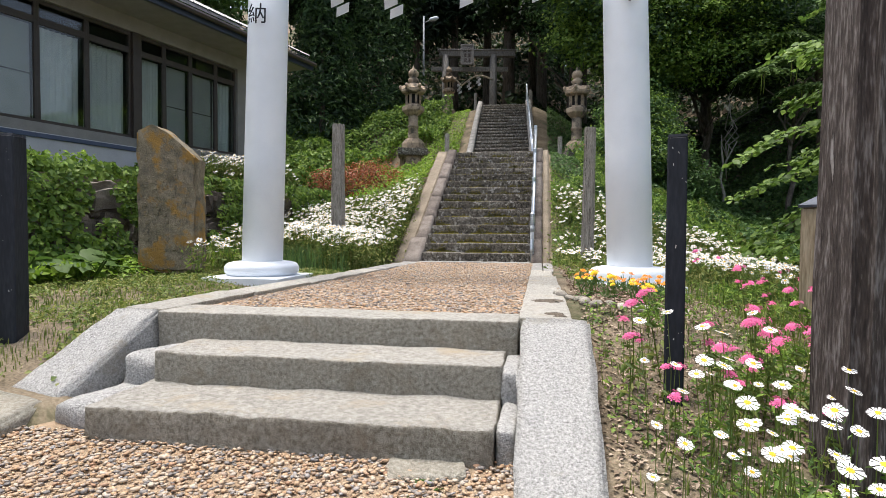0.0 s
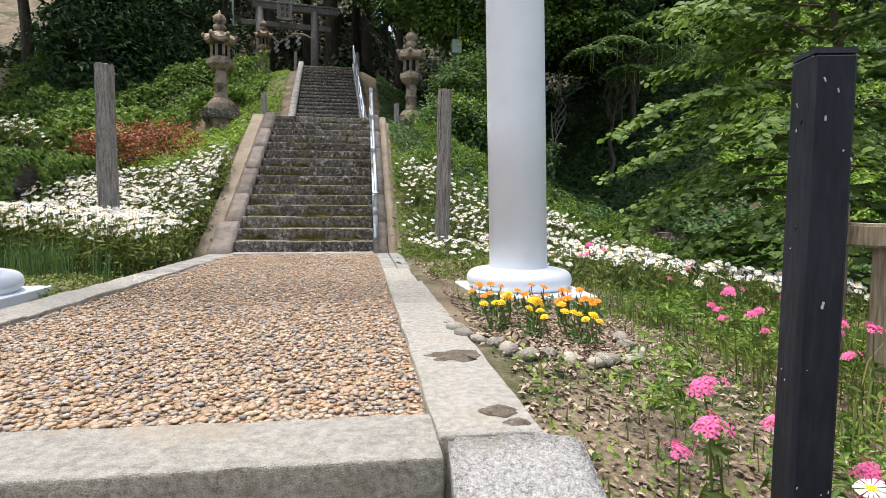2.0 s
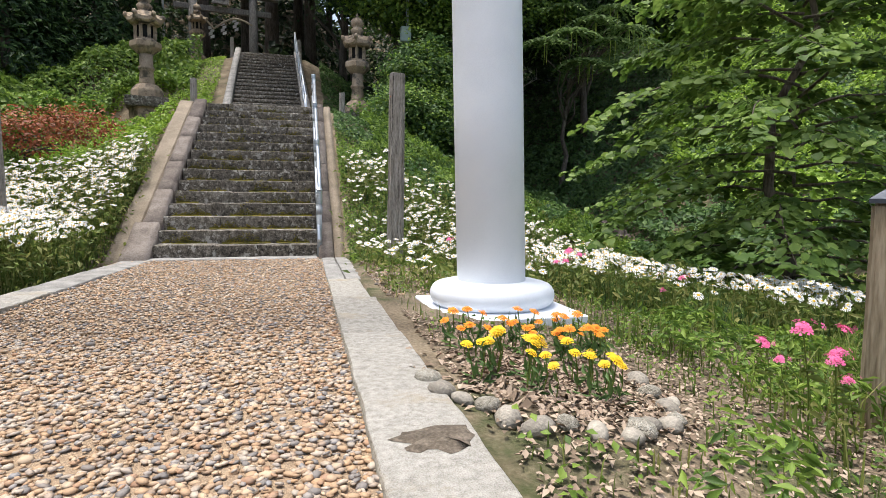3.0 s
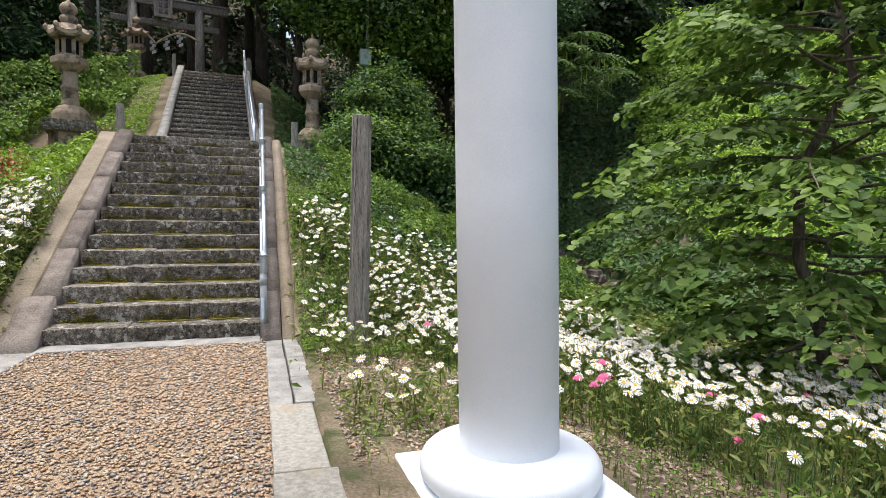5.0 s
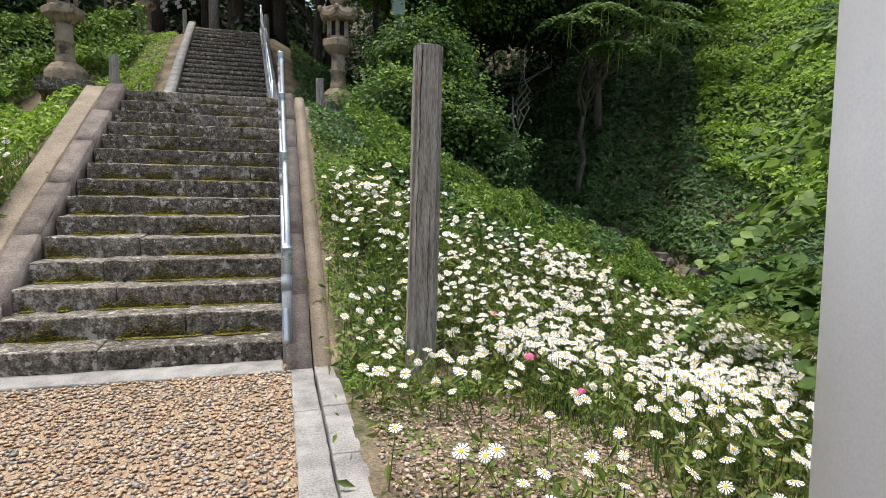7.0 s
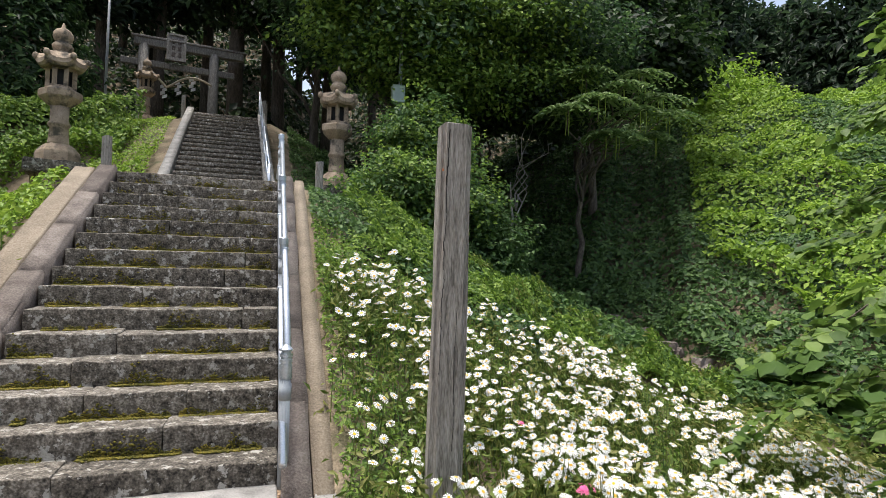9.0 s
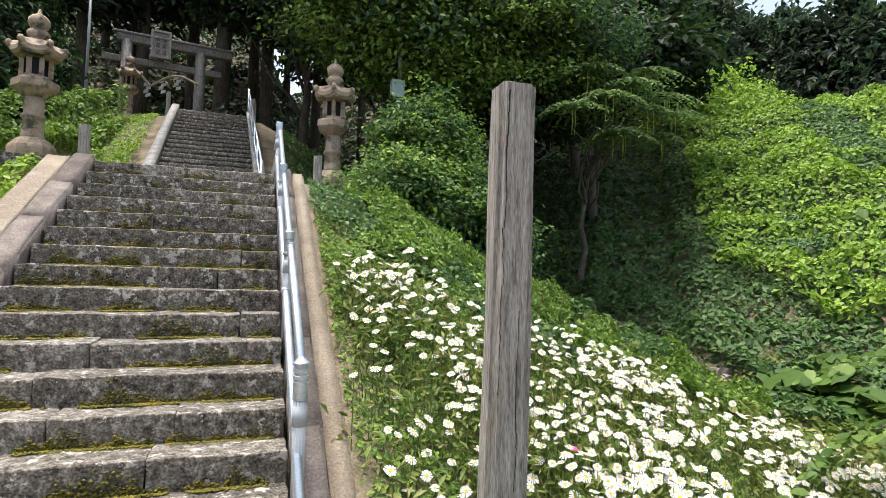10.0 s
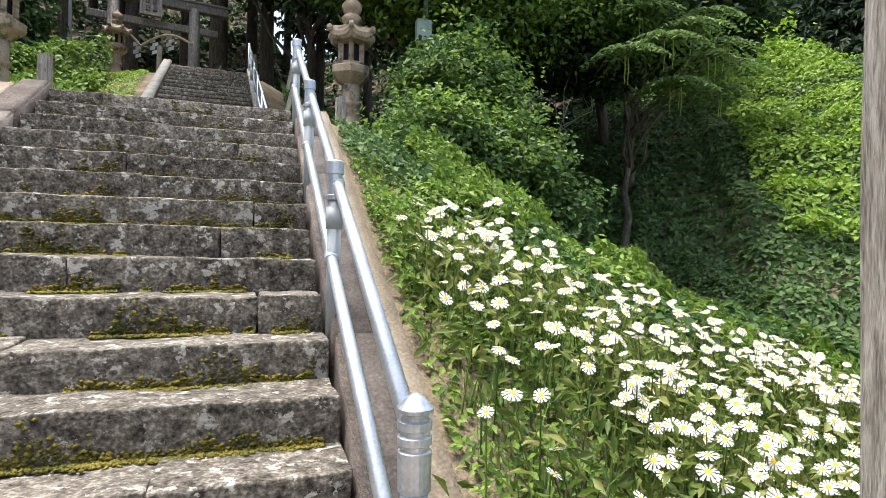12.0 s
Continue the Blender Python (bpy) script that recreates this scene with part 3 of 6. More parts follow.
def square_post(x, y, z0, height, w, d, label, rz, seed):
    top = tagged(new("black_post"), label, "post")
    part("shaft", block(w, d, height, 0.009), black_paint, top)
    part("post_top", lathe([(w * 0.68, height - 0.002), (w * 0.64, height + 0.012)], 4), black_paint, top).matrix_basis = pose(0, 0, 0, 0, 0, 45)
    pr = random.Random(seed)
    for k in range(20):
        w_ = pr.uniform(0.0015, 0.004) if k > 2 else pr.uniform(0.003, 0.005)
        z = height * (1 - pr.uniform(0.03, 0.7)) if k % 4 else height - pr.uniform(0.08, 0.25)
        chip = part("paint_chip", block(w_, 0.002, w_ * pr.uniform(1, 4), 0), chip_mat, top)
        if k % 3:
            chip.matrix_basis = pose(pr.uniform(-0.45, 0.45) * w, -d / 2 - 0.0008, z, 0, pr.uniform(-40, 40), 0)
        else:
            chip.matrix_basis = pose(-w / 2 - 0.0008, pr.uniform(-0.45, 0.45) * d, z, pr.uniform(-40, 40), 0, 90)
    # bolt holes: thin black discs on the face, their inner shade painted
    for z in (0.15, 0.4):
        part("bolt_hole", lathe([(0.0055, 0), (0.0055, 0.003)], 10), hole_shade, top).matrix_basis = pose(-w / 2, -0.01, height - z, 0, -90)
    top.matrix_basis = pose(x, y, z0, 0, 0, rz)
    return top


daisy_post = weathered_post("wooden_post", 2.13, -0.55, -0.12, 2.57, 0.222, 0.214, grey_wood, "weathered grey wooden post standing among daisies", 0.013, -8, 1)
# knot hole: a black disc painted for shade, not a hollow
part("knot_hole", lathe([(0.014, 0), (0.012, 0.004)], 10), hole_shade, daisy_post, "dark disc standing for the shade in a knot hole").matrix_basis = pose(-0.052, -0.1, 2.15, 90)
cr0 = random.Random(6)
# cracks: near-black strips laid on the wood to stand for shaded gaps
for j in range(26):
    part("crack", block(cr0.uniform(0.003, 0.007) * (1.2 - j / 30), 0.006, 0.062, 0), hole_shade, daisy_post).matrix_basis = \
        pose(-0.052 - 0.0006 * j + 0.004 * math.sin(j * 0.9), -0.1035, 2.47 - j * 0.06, 0, cr0.uniform(-5, 5), 0)
for j in range(15):
    part("crack", block(cr0.uniform(0.002, 0.004), 0.005, 0.075, 0), hole_shade, daisy_post).matrix_basis = \
        pose(0.03 + 0.004 * math.sin(j * 0.7), -0.1035, 1.5 - j * 0.072, 0, cr0.uniform(-4, 4), 0)
tag_mat = material("orange_tag", [(0.5, 0.17, 0.08), (0.6, 0.25, 0.12)], 0.7, 8, 60, 0.0)
part("orange_tag", block(0.012, 0.004, 0.016, 0.001), tag_mat, daisy_post, "small orange tag").matrix_basis = pose(-0.084, -0.103, 2.26)
weathered_post("wooden_post", -2.47, -0.72, -0.05, 2.65, 0.24, 0.2, grey_wood, "weathered grey wooden post on the flowery bank", 0.0, 5, 2)
square_post(2.02, -7.87, -0.6, 1.71, 0.1, 0.1, "black painted square wooden post with chipped paint", -12.5, 3)
square_post(-2.63, -7.4, -0.5, 1.8, 0.16, 0.16, "black painted square wooden post beside the lawn", 12, 4)
weathered_post("timber_post", 2.655, -8.42, -0.6, 3.8, 0.31, 0.31, dark_wood, "thick dark weathered timber post beside flowers", 0.01, 15, 5)


# ---- stone lanterns ----


def stone_lantern(label):
    """A stone lantern 3.4 m high with a hexagonal fire box and a curled roof; its foot is at the origin."""
    top = tagged(new("stone_lantern"), label, "stone lantern", "stone lanterns beside the stairs")
    part("footing", block(1.5, 1.5, 0.3, 0.03, 2, 0.02, 3), old_stone, top).matrix_basis = pose(0, 0, -0.3)
    part("footing", lathe([(0.66, -1.0), (0.66, 0.0)], 6), lantern_stone, top)
    part("base", lathe([(0.58, 0), (0.58, 0.2), (0.56, 0.26), (0.46, 0.36), (0.34, 0.44), (0.28, 0.46)], 6), lantern_stone, top)
    part("pillar", lathe([(0.3, 0.44), (0.27, 0.5), (0.24, 0.85), (0.275, 0.88), (0.295, 0.92), (0.275, 0.96), (0.24, 1.0), (0.245, 1.36)], 24), lantern_stone, top, smooth=True)
    part("platform", lathe([(0.26, 1.34), (0.36, 1.4), (0.52, 1.52), (0.56, 1.56), (0.56, 1.7), (0.5, 1.74), (0.44, 1.76)], 6), lantern_stone, top)
    bm = lathe([(0.4, 1.75), (0.4, 2.28)], 6)
    bm.faces.ensure_lookup_table()
    sides = [f for f in bm.faces if len(f.verts) == 4]
    bmesh.ops.inset_individual(bm, faces=sides, thickness=0.12)
    for f in sides:
        for v in f.verts:
            c = f.calc_center_median()
            v.co.z = c.z + (v.co.z - c.z) * 0.75
    bmesh.ops.inset_individual(bm, faces=sides, thickness=0.002, depth=-0.14)
    box = part("fire_box", bm, lantern_stone, top)
    # inner faces of the openings coloured near black in place of shade
    box.data.materials.append(hole_shade)
    for p in box.data.polygons:
        if len(p.vertices) == 4 and Vector(p.center).xy.length < 0.24 and 1.8 < p.center[2] < 2.22:
            p.material_index = 1
    roof = bmesh.new()
    rings = []
    for r, z, curl in ((0.42, 2.26, 0), (0.56, 2.24, 0.03), (0.64, 2.3, 0.07), (0.64, 2.4, 0.1), (0.53, 2.47, 0.06), (0.38, 2.56, 0.02), (0.24, 2.64, 0)):
        ring = []
        for i in range(36):
            a = 2 * math.pi * i / 36
            c = max(0, math.cos(6 * a)) ** 2
            ring.append(roof.verts.new((r * (0.9 + 0.14 * c) * math.cos(a), r * (0.9 + 0.14 * c) * math.sin(a), z + curl * c * 1.5)))
        rings.append(ring)
    for a, b in zip(rings, rings[1:]):
        for i in range(36):
            roof.faces.new((a[i], a[(i + 1) % 36], b[(i + 1) % 36], b[i]))
    roof.faces.new(rings[0][::-1])
    roof.faces.new(rings[-1])
    part("roof", roof, lantern_stone, top)
    for i in range(6):
        a = math.pi * i / 3
        part("roof_curl", lathe([(0.05, -0.07), (0.085, -0.03), (0.09, 0.03), (0.05, 0.07)], 8), lantern_stone, top, smooth=True).matrix_basis = \
            pose(0.65 * math.cos(a), 0.65 * math.sin(a), 2.49, 90, 0, math.degrees(a))
    part("finial", lathe([(0.24, 2.62), (0.2, 2.67), (0.26, 2.73), (0.28, 2.8), (0.22, 2.87), (0.17, 2.9), (0.24, 2.95), (0.27, 3.03), (0.25, 3.12), (0.17, 3.2), (0.06, 3.25), (0.035, 3.34), (0.015, 3.37)], 18, lobes=9, lobe=0.02), lantern_stone, top, smooth=True)
    return top


lamp_a = stone_lantern("tall weathered brown stone lantern with curled roof on the bank")
lamp_a.matrix_basis = pose(-3.61, 10.84, 3.78, 0, 0, 12) @ Matrix.Diagonal((0.77, 0.77, 0.96, 1))
lamp_b = copy_thing(lamp_a, pose(2.52, 9.6, 3.4, 0, 0, 20) @ Matrix.Scale(0.917, 4))
lamp_b["label"] = "weathered stone lantern in shade beside an ivy-covered bush"
lamp_c = copy_thing(lamp_a, pose(-4.1, 22.6, 7.5, 0, 0, 5) @ Matrix.Scale(0.885, 4))
lamp_c["label"] = "small grey stone lantern beside the wooden torii"

# ---- wooden torii at the top ----
old_torii = tagged(new("wooden_torii"), "old grey wooden torii gate bearing a framed plaque", "torii gate")
old_torii.matrix_basis = pose(-3.05, 24.0, 7.4, 0, 0, 9)
for x in (-1.45, 1.45):
    part("column", lathe([(0.24, -0.5), (0.23, 1.5), (0.21, 3.95)], 18), silver_wood, old_torii, smooth=True).matrix_basis = pose(x, 0, 0)
part("top_beam", block(4.6, 0.34, 0.32, 0.02), silver_wood, old_torii).matrix_basis = pose(0.45, 0, 3.85)
part("tie_beam", block(4.7, 0.18, 0.28, 0.02), silver_wood, old_torii).matrix_basis = pose(0, 0, 2.95)
part("top_cap", block(4.8, 0.44, 0.1, 0.02), silver_wood, old_torii).matrix_basis = pose(0.45, 0, 4.17)
plaque = part("plaque", block(0.72, 0.1, 1.25, 0.01), silver_wood, old_torii, "grey carved plaque in a raised frame")
plaque.matrix_basis = pose(-0.15, -0.26, 3.28, -8)
for x, z, w, h in ((-0.35, 0, 0.1, 1.3), (0.35, 0, 0.1, 1.3), (0, 0, 0.7, 0.1), (0, 1.2, 0.7, 0.1)):
    part("plaque_frame", block(w, 0.14, h, 0.008), silver_wood, plaque).matrix_basis = pose(x, -0.02, z)
for k, x in enumerate((-0.13, 0.13)):
    for r_ in range(3):
        part("plaque_mark", block(0.14, 0.03, 0.2, 0.004), dark_wood, plaque).matrix_basis = pose(x, -0.06, 0.2 + r_ * 0.31, 0, 8 - 9 * k)
rope_mat = material("straw_rope", [(0.3, 0.26, 0.19), (0.45, 0.4, 0.3)], 0.95, 20, 90, 0.5)
paper = material("white_paper", [(0.72, 0.72, 0.72), (0.8, 0.8, 0.8)], 0.8, 4, 60, 0.0)


def sacred_rope(x0, x1, y, z, sag, r, papers, size, label):
    """A sagging twisted rope with zigzag paper strips."""
    top = tagged(new("sacred_rope"), label, "rope")
    pts = [(x0 + (x1 - x0) * i / 24, y, z - sag * (1 - abs(math.cos(math.pi * 1.5 * i / 24))) - sag * math.sin(math.pi * i / 24) * 0.6) for i in range(25)]
    part("rope", tube(pts, [r * (1 + 0.12 * math.sin(i * 2.1)) for i in range(25)], 8), rope_mat, top, smooth=True)
    for f in papers:
        i = round(f * 24)
        bm = bmesh.new()
        px_, _, pz = pts[i]
        for j in range(4):
            dx = size * 0.35 * (1 if j % 2 else -1) * 0.4
            c = [bm.verts.new((px_ + dx + sx * size * 0.32, y - 0.02 + 0.03 * (j + k2) % 0.05, pz - size * 0.5 * (j + k2) + sx * size * 0.12)) for sx, k2 in ((-1, 0), (1, 0), (1, 1), (-1, 1))]
            bm.faces.new(c)
        geom = bmesh.ops.solidify(bm, geom=bm.faces[:], thickness=0.004)
        part("paper_strip", bm, paper, top)
    return top


sacred_rope(-4.44, -1.64, 23.75, 10.3, 0.55, 0.05, (0.3, 0.5, 0.7), 0.3, "sagging straw rope with white paper strips on the wooden torii")
sacred_rope(-2.1, 2.1, -4.1, 3.95, 0.12, 0.05, (0.21, 0.39, 0.6, 0.8), 0.26, "straw rope with white paper strips between white columns")


def wrapped_sign(body, cx, z, size, lean):
    """A painted character wrapped round a white column."""
    cu = bpy.data.curves.new("painted_character", "FONT")
    cu.body, cu.size, cu.align_x, cu.align_y = body, size, "CENTER", "CENTER"
    cu.extrude = 0.002
    tmp = bpy.data.objects.new("painted_character", cu)
    me = bpy.data.meshes.new_from_object(tmp)
    bpy.data.objects.remove(tmp)
    bm = bmesh.new()
    bm.from_mesh(me)
    for v in bm.verts:
        a = v.co.x / 0.26
        r = 0.266 + v.co.z
        v.co = Vector((cx + lean * (z + v.co.y) + r * math.sin(a), -4.1 - r * math.cos(a), z + v.co.y))
    ob = part("painted_character", bm, black_paint, white_torii, "black painted character on the white column")
    return ob


wrapped_sign("納", -2.315, 3.29, 0.27, 0.03)
wrapped_sign("奉", 2.355, 3.29, 0.27, -0.03)

# ---- handrail ----
handrail = tagged(new("handrail"), "galvanised steel pipe handrail with two rails along the stairs", "handrail")


def rail_line(y):
    return 0.86 + max(0, y) * RISE / RUN


for i, (y, z0) in enumerate(((-0.02, -0.02), (1.5, 0.86), (2.95, 1.7), (4.4, 2.5))):
    zt = rail_line(y) + 0.02
    post = part("rail_post", lathe([(0.034, z0), (0.034, zt - 0.12)], 48 if i == 0 else 14, 1.152, y, lobes=0 if i else 12, lobe=0.0 if i else 0.06), steel_grey, handrail, smooth=True)
    if i == 0:
        part("post_cap", lathe([(0.036, zt - 0.14), (0.042, zt - 0.135), (0.042, zt - 0.04), (0.036, zt - 0.036), (0.036, zt - 0.026), (0.043, zt - 0.022), (0.043, zt - 0.004), (0.036, zt), (0.036, zt + 0.01),
                                (0.043, zt + 0.014), (0.043, zt + 0.034), (0.033, zt + 0.038), (0.033, zt + 0.05), (0.046, zt + 0.056), (0.046, zt + 0.066), (0.024, zt + 0.09), (0.008, zt + 0.1)], 24, 1.152, y), galvanised, post)
    else:
        part("post_cap", lathe([(0.036, zt - 0.14), (0.046, zt - 0.135), (0.046, zt - 0.115), (0.037, zt - 0.11), (0.037, zt - 0.01), (0.044, zt - 0.005), (0.044, zt + 0.055), (0.04, zt + 0.06), (0.012, zt + 0.064)], 22, 1.152, y), galvanised, post)
    part("post_sleeve", lathe([(0.042, zt - 0.28), (0.042, zt - 0.17)], 14, 1.152, y), steel_grey, post, smooth=True)
    for dz in (0.0, -0.37):
        if i:
            part("rail_clamp", lathe([(0.034, -0.03), (0.036, -0.025), (0.036, 0.025), (0.034, 0.03)], 14), galvanised, post, smooth=True).matrix_basis = \
                pose(1.14 if dz else 1.165, y, rail_line(y) + dz - 0.03, -90 + math.degrees(math.atan(RISE / RUN)))
for dz, y0, x in ((0.0, -0.02, 1.165), (-0.37, -0.35, 1.14)):
    pts = [(x, y, 0.86 + y * RISE / RUN + dz - 0.03) for y in (y0, 1.5, 3.0, 4.5)] + [(x, 6.0, rail_line(4.5) + dz)]
    part("rail", tube(pts, [0.028] * 5, 12), galvanised, handrail, smooth=True)

upper_rail = tagged(new("handrail"), "galvanised pipe handrail beside the upper stairs", "handrail")
for f in np.linspace(0, 1, 6):
    y = 9.0 + f * 7.7
    x, z = 1.0 - 0.4 * f, 2.85 + f * 3.84
    part("rail_post", lathe([(0.03, z - 0.1), (0.03, z + 0.95)], 10, x, y), galvanised, upper_rail, smooth=True)
for dz in (0.9, 0.5):
    part("rail", tube([(1.0, 9.0, 2.85 + dz), (0.6, 16.7, 6.69 + dz)], [0.024] * 2, 10), galvanised, upper_rail, smooth=True)
for x, y, z in ((0.75, 17.3, 6.6), (0.78, 18.4, 6.8), (-1.95, 17.6, 6.6), (-1.55, 6.4, 2.7), (1.85, 6.2, 2.5)):
    weathered_post("short_post", x, y, z - 0.3, 1.2, 0.14, 0.14, grey_wood, "short grey post beside the stairs", 0, 0, int(x * 10))

# ---- stele ----
bm = block(0.84, 0.34, 2.1, 0.05, 4, 0.03, 9)
bmesh.ops.subdivide_edges(bm, edges=[e for e in bm.edges if e.calc_length() > 0.15], cuts=2, use_grid_fill=True)
for v in bm.verts:
    limit = 2.08 - 0.5 * max(0, (v.co.x + 0.2) / 0.62) ** 1.2 - 0.12 * max(0, (-0.2 - v.co.x) / 0.2)
    v.co.z = min(v.co.z, limit + 0.03 * noise.noise(v.co * 9))
    v.co += noise.noise_vector(v.co * 7) * 0.014
stele = part("stone_stele", bm, stele_stone)
stele.matrix_basis = pose(-3.86, -3.7, 0.0, 0, 0, 12)
sr = random.Random(4)
for col in range(5):
    for row in range(11):
        z = 0.3 + row * 0.125
        x = -0.28 + col * 0.13
        if z < 1.75 - 0.5 * max(0, x):
            part("carved_mark", block(sr.uniform(0.03, 0.06), 0.02, sr.uniform(0.05, 0.09), 0.004), stele_stone, stele).matrix_basis = pose(x + sr.uniform(-0.02, 0.02), -0.172, z + sr.uniform(-0.02, 0.02), 0, sr.uniform(-9, 9), 0)
tagged(stele, "upright rough stone stele with orange lichen and faint carving", "stele")

# ---- fence ----
fence = tagged(new("wooden_fence"), "tan wooden fence with capped post and vertical slats", "fence")
fence.matrix_basis = pose(3.43, -6.3, -0.52, 0, 0, -50)
cap_mat = material("dark_metal_cap", [(0.05, 0.06, 0.075), (0.08, 0.09, 0.11)], 0.4, 8, 60, 0.1, metal=0.6)
for px_ in (0.0, 2.0):
    part("fence_post", block(0.22, 0.22, 1.32, 0.012, 3, 0.006, 5), fence_wood, fence).matrix_basis = pose(px_, 0, 0)
    bm = lathe([(0.17, 1.32), (0.17, 1.34), (0.02, 1.42)], 4)
    bmesh.ops.rotate(bm, verts=bm.verts, matrix=Matrix.Rotation(radians(45), 3, "Z"))
    part("post_cap", bm, cap_mat, fence).matrix_basis = pose(px_, 0, 0)
    part("post_band", block(0.232, 0.232, 0.16, 0.004), cap_mat, fence).matrix_basis = pose(px_, 0, 0.05)
part("top_rail", block(1.9, 0.13, 0.12, 0.012, 4, 0.012, 8), fence_wood, fence).matrix_basis = pose(1.0, 0, 1.08)
part("bottom_rail", block(1.9, 0.12, 0.12, 0.012, 3, 0.006, 9), fence_wood, fence).matrix_basis = pose(1.0, 0, 0.26)
for i in range(7):
    part("slat", block(0.11, 0.05, 0.72, 0.006), fence_wood, fence).matrix_basis = pose(0.28 + i * 0.24, 0, 0.37)

# ---- house on the terrace ----
house = tagged(new("house"), "low wooden house with curtained sliding windows and dark roof", "house")
house.matrix_basis = Matrix.Translation((-7.5, -2.5, 0)) @ Matrix.Rotation(math.atan2(0.971, 0.238), 4, "Z")
plaster = material("grey_plaster", [(0.2, 0.19, 0.175), (0.26, 0.25, 0.235)], 0.95, 4, 60, 0.3)
white_band = material("pale_foundation", [(0.42, 0.42, 0.43), (0.52, 0.52, 0.53)], 0.9, 3, 60, 0.2)
blue_band = material("blue_grey_flashing", [(0.05, 0.07, 0.12), (0.08, 0.1, 0.16)], 0.6, 3, 60, 0.1)
brown_frame = material("dark_brown_frame", [(0.03, 0.022, 0.018), (0.055, 0.042, 0.034)], 0.5, 5, 60, 0.2)
curtain_mat = material("pale_curtain", [(0.55, 0.57, 0.55), (0.72, 0.74, 0.71)], 0.9, 8, 80, 0.2)
screen_mat = material("paper_screen", [(0.3, 0.3, 0.28), (0.38, 0.38, 0.36)], 0.9, 3, 60, 0.1)
roof_mat = material("dark_blue_roof", [(0.018, 0.025, 0.045), (0.03, 0.04, 0.065)], 0.45, 3, 60, 0.2)
# near-black colour that stands for the shade of the unlit room
inside = material("interior_shade", [(0.03, 0.03, 0.028), (0.05, 0.05, 0.045)], 1.0, 3, 40, 0.0)
glass = bpy.data.materials.new("window_glass")
glass.use_nodes = True
gt = glass.node_tree
gb = gt.nodes.new("ShaderNodeBsdfGlossy")
gb.inputs["Roughness"].default_value = 0.02
gtr = gt.nodes.new("ShaderNodeBsdfTransparent")
gtr.inputs[0].default_value = (0.85, 0.88, 0.88, 1)
gm = gt.nodes.new("ShaderNodeMixShader")
gf = gt.nodes.new("ShaderNodeLayerWeight")
gf.inputs[0].default_value = 0.5
gp = gt.nodes.new("ShaderNodeMath")
gp.operation = "POWER"
gp.inputs[1].default_value = 3.0
gq = gt.nodes.new("ShaderNodeMath")
gq.operation = "MULTIPLY_ADD"
gq.inputs[1].default_value, gq.inputs[2].default_value = 0.6, 0.05
gt.links.new(gf.outputs["Facing"], gp.inputs[0])
gt.links.new(gp.outputs[0], gq.inputs[0])
gt.links.new(gq.outputs[0], gm.inputs[0])
gt.links.new(gtr.outputs[0], gm.inputs[1])
gt.links.new(gb.outputs[0], gm.inputs[2])
gt.links.new(gm.outputs[0], gt.nodes["Material Output"].inputs[0])


def slab(name, x0, x1, y0, y1, z0, z1, mat, parent, bevel=0.006):
    ob = part(name, block(x1 - x0, y1 - y0, z1 - z0, bevel), mat, parent)
    ob.matrix_basis = pose((x0 + x1) / 2, (y0 + y1) / 2, z0)
    return ob


slab("foundation", -9, 5.6, 0.0, 0.3, 0.8, 2.32, white_band, house)
slab("flashing", -9, 5.6, -0.03, 0.0, 2.22, 2.3, blue_band, house)
slab("sill_wall", -9, 5.6, 0.02, 0.25, 2.32, 2.5, plaster, house)
slab("lintel_wall", -9, 5.6, 0.02, 0.25, 4.68, 5.5, plaster, house)
slab("end_wall", 5.3, 5.6, 0.25, 8, 0.8, 5.5, plaster, house)
# back wall and floor of the room, shade put into their colour
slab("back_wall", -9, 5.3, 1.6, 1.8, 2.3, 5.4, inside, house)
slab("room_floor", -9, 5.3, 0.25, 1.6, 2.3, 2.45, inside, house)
piers = [(-9, -4.3), (-1.55, -1.4), (2.14, 2.34), (5.1, 5.6)]
for a, b in piers:
    slab("pier", a, b, 0.0, 0.24, 2.5, 4.68, plaster if b - a > 0.3 else brown_frame, house)
groups = [[-4.3, -3.4, -2.45, -1.55], [-1.4, -0.45, 0.28, 1.2, 2.14], [2.34, 2.96, 3.68, 4.45, 5.1]]
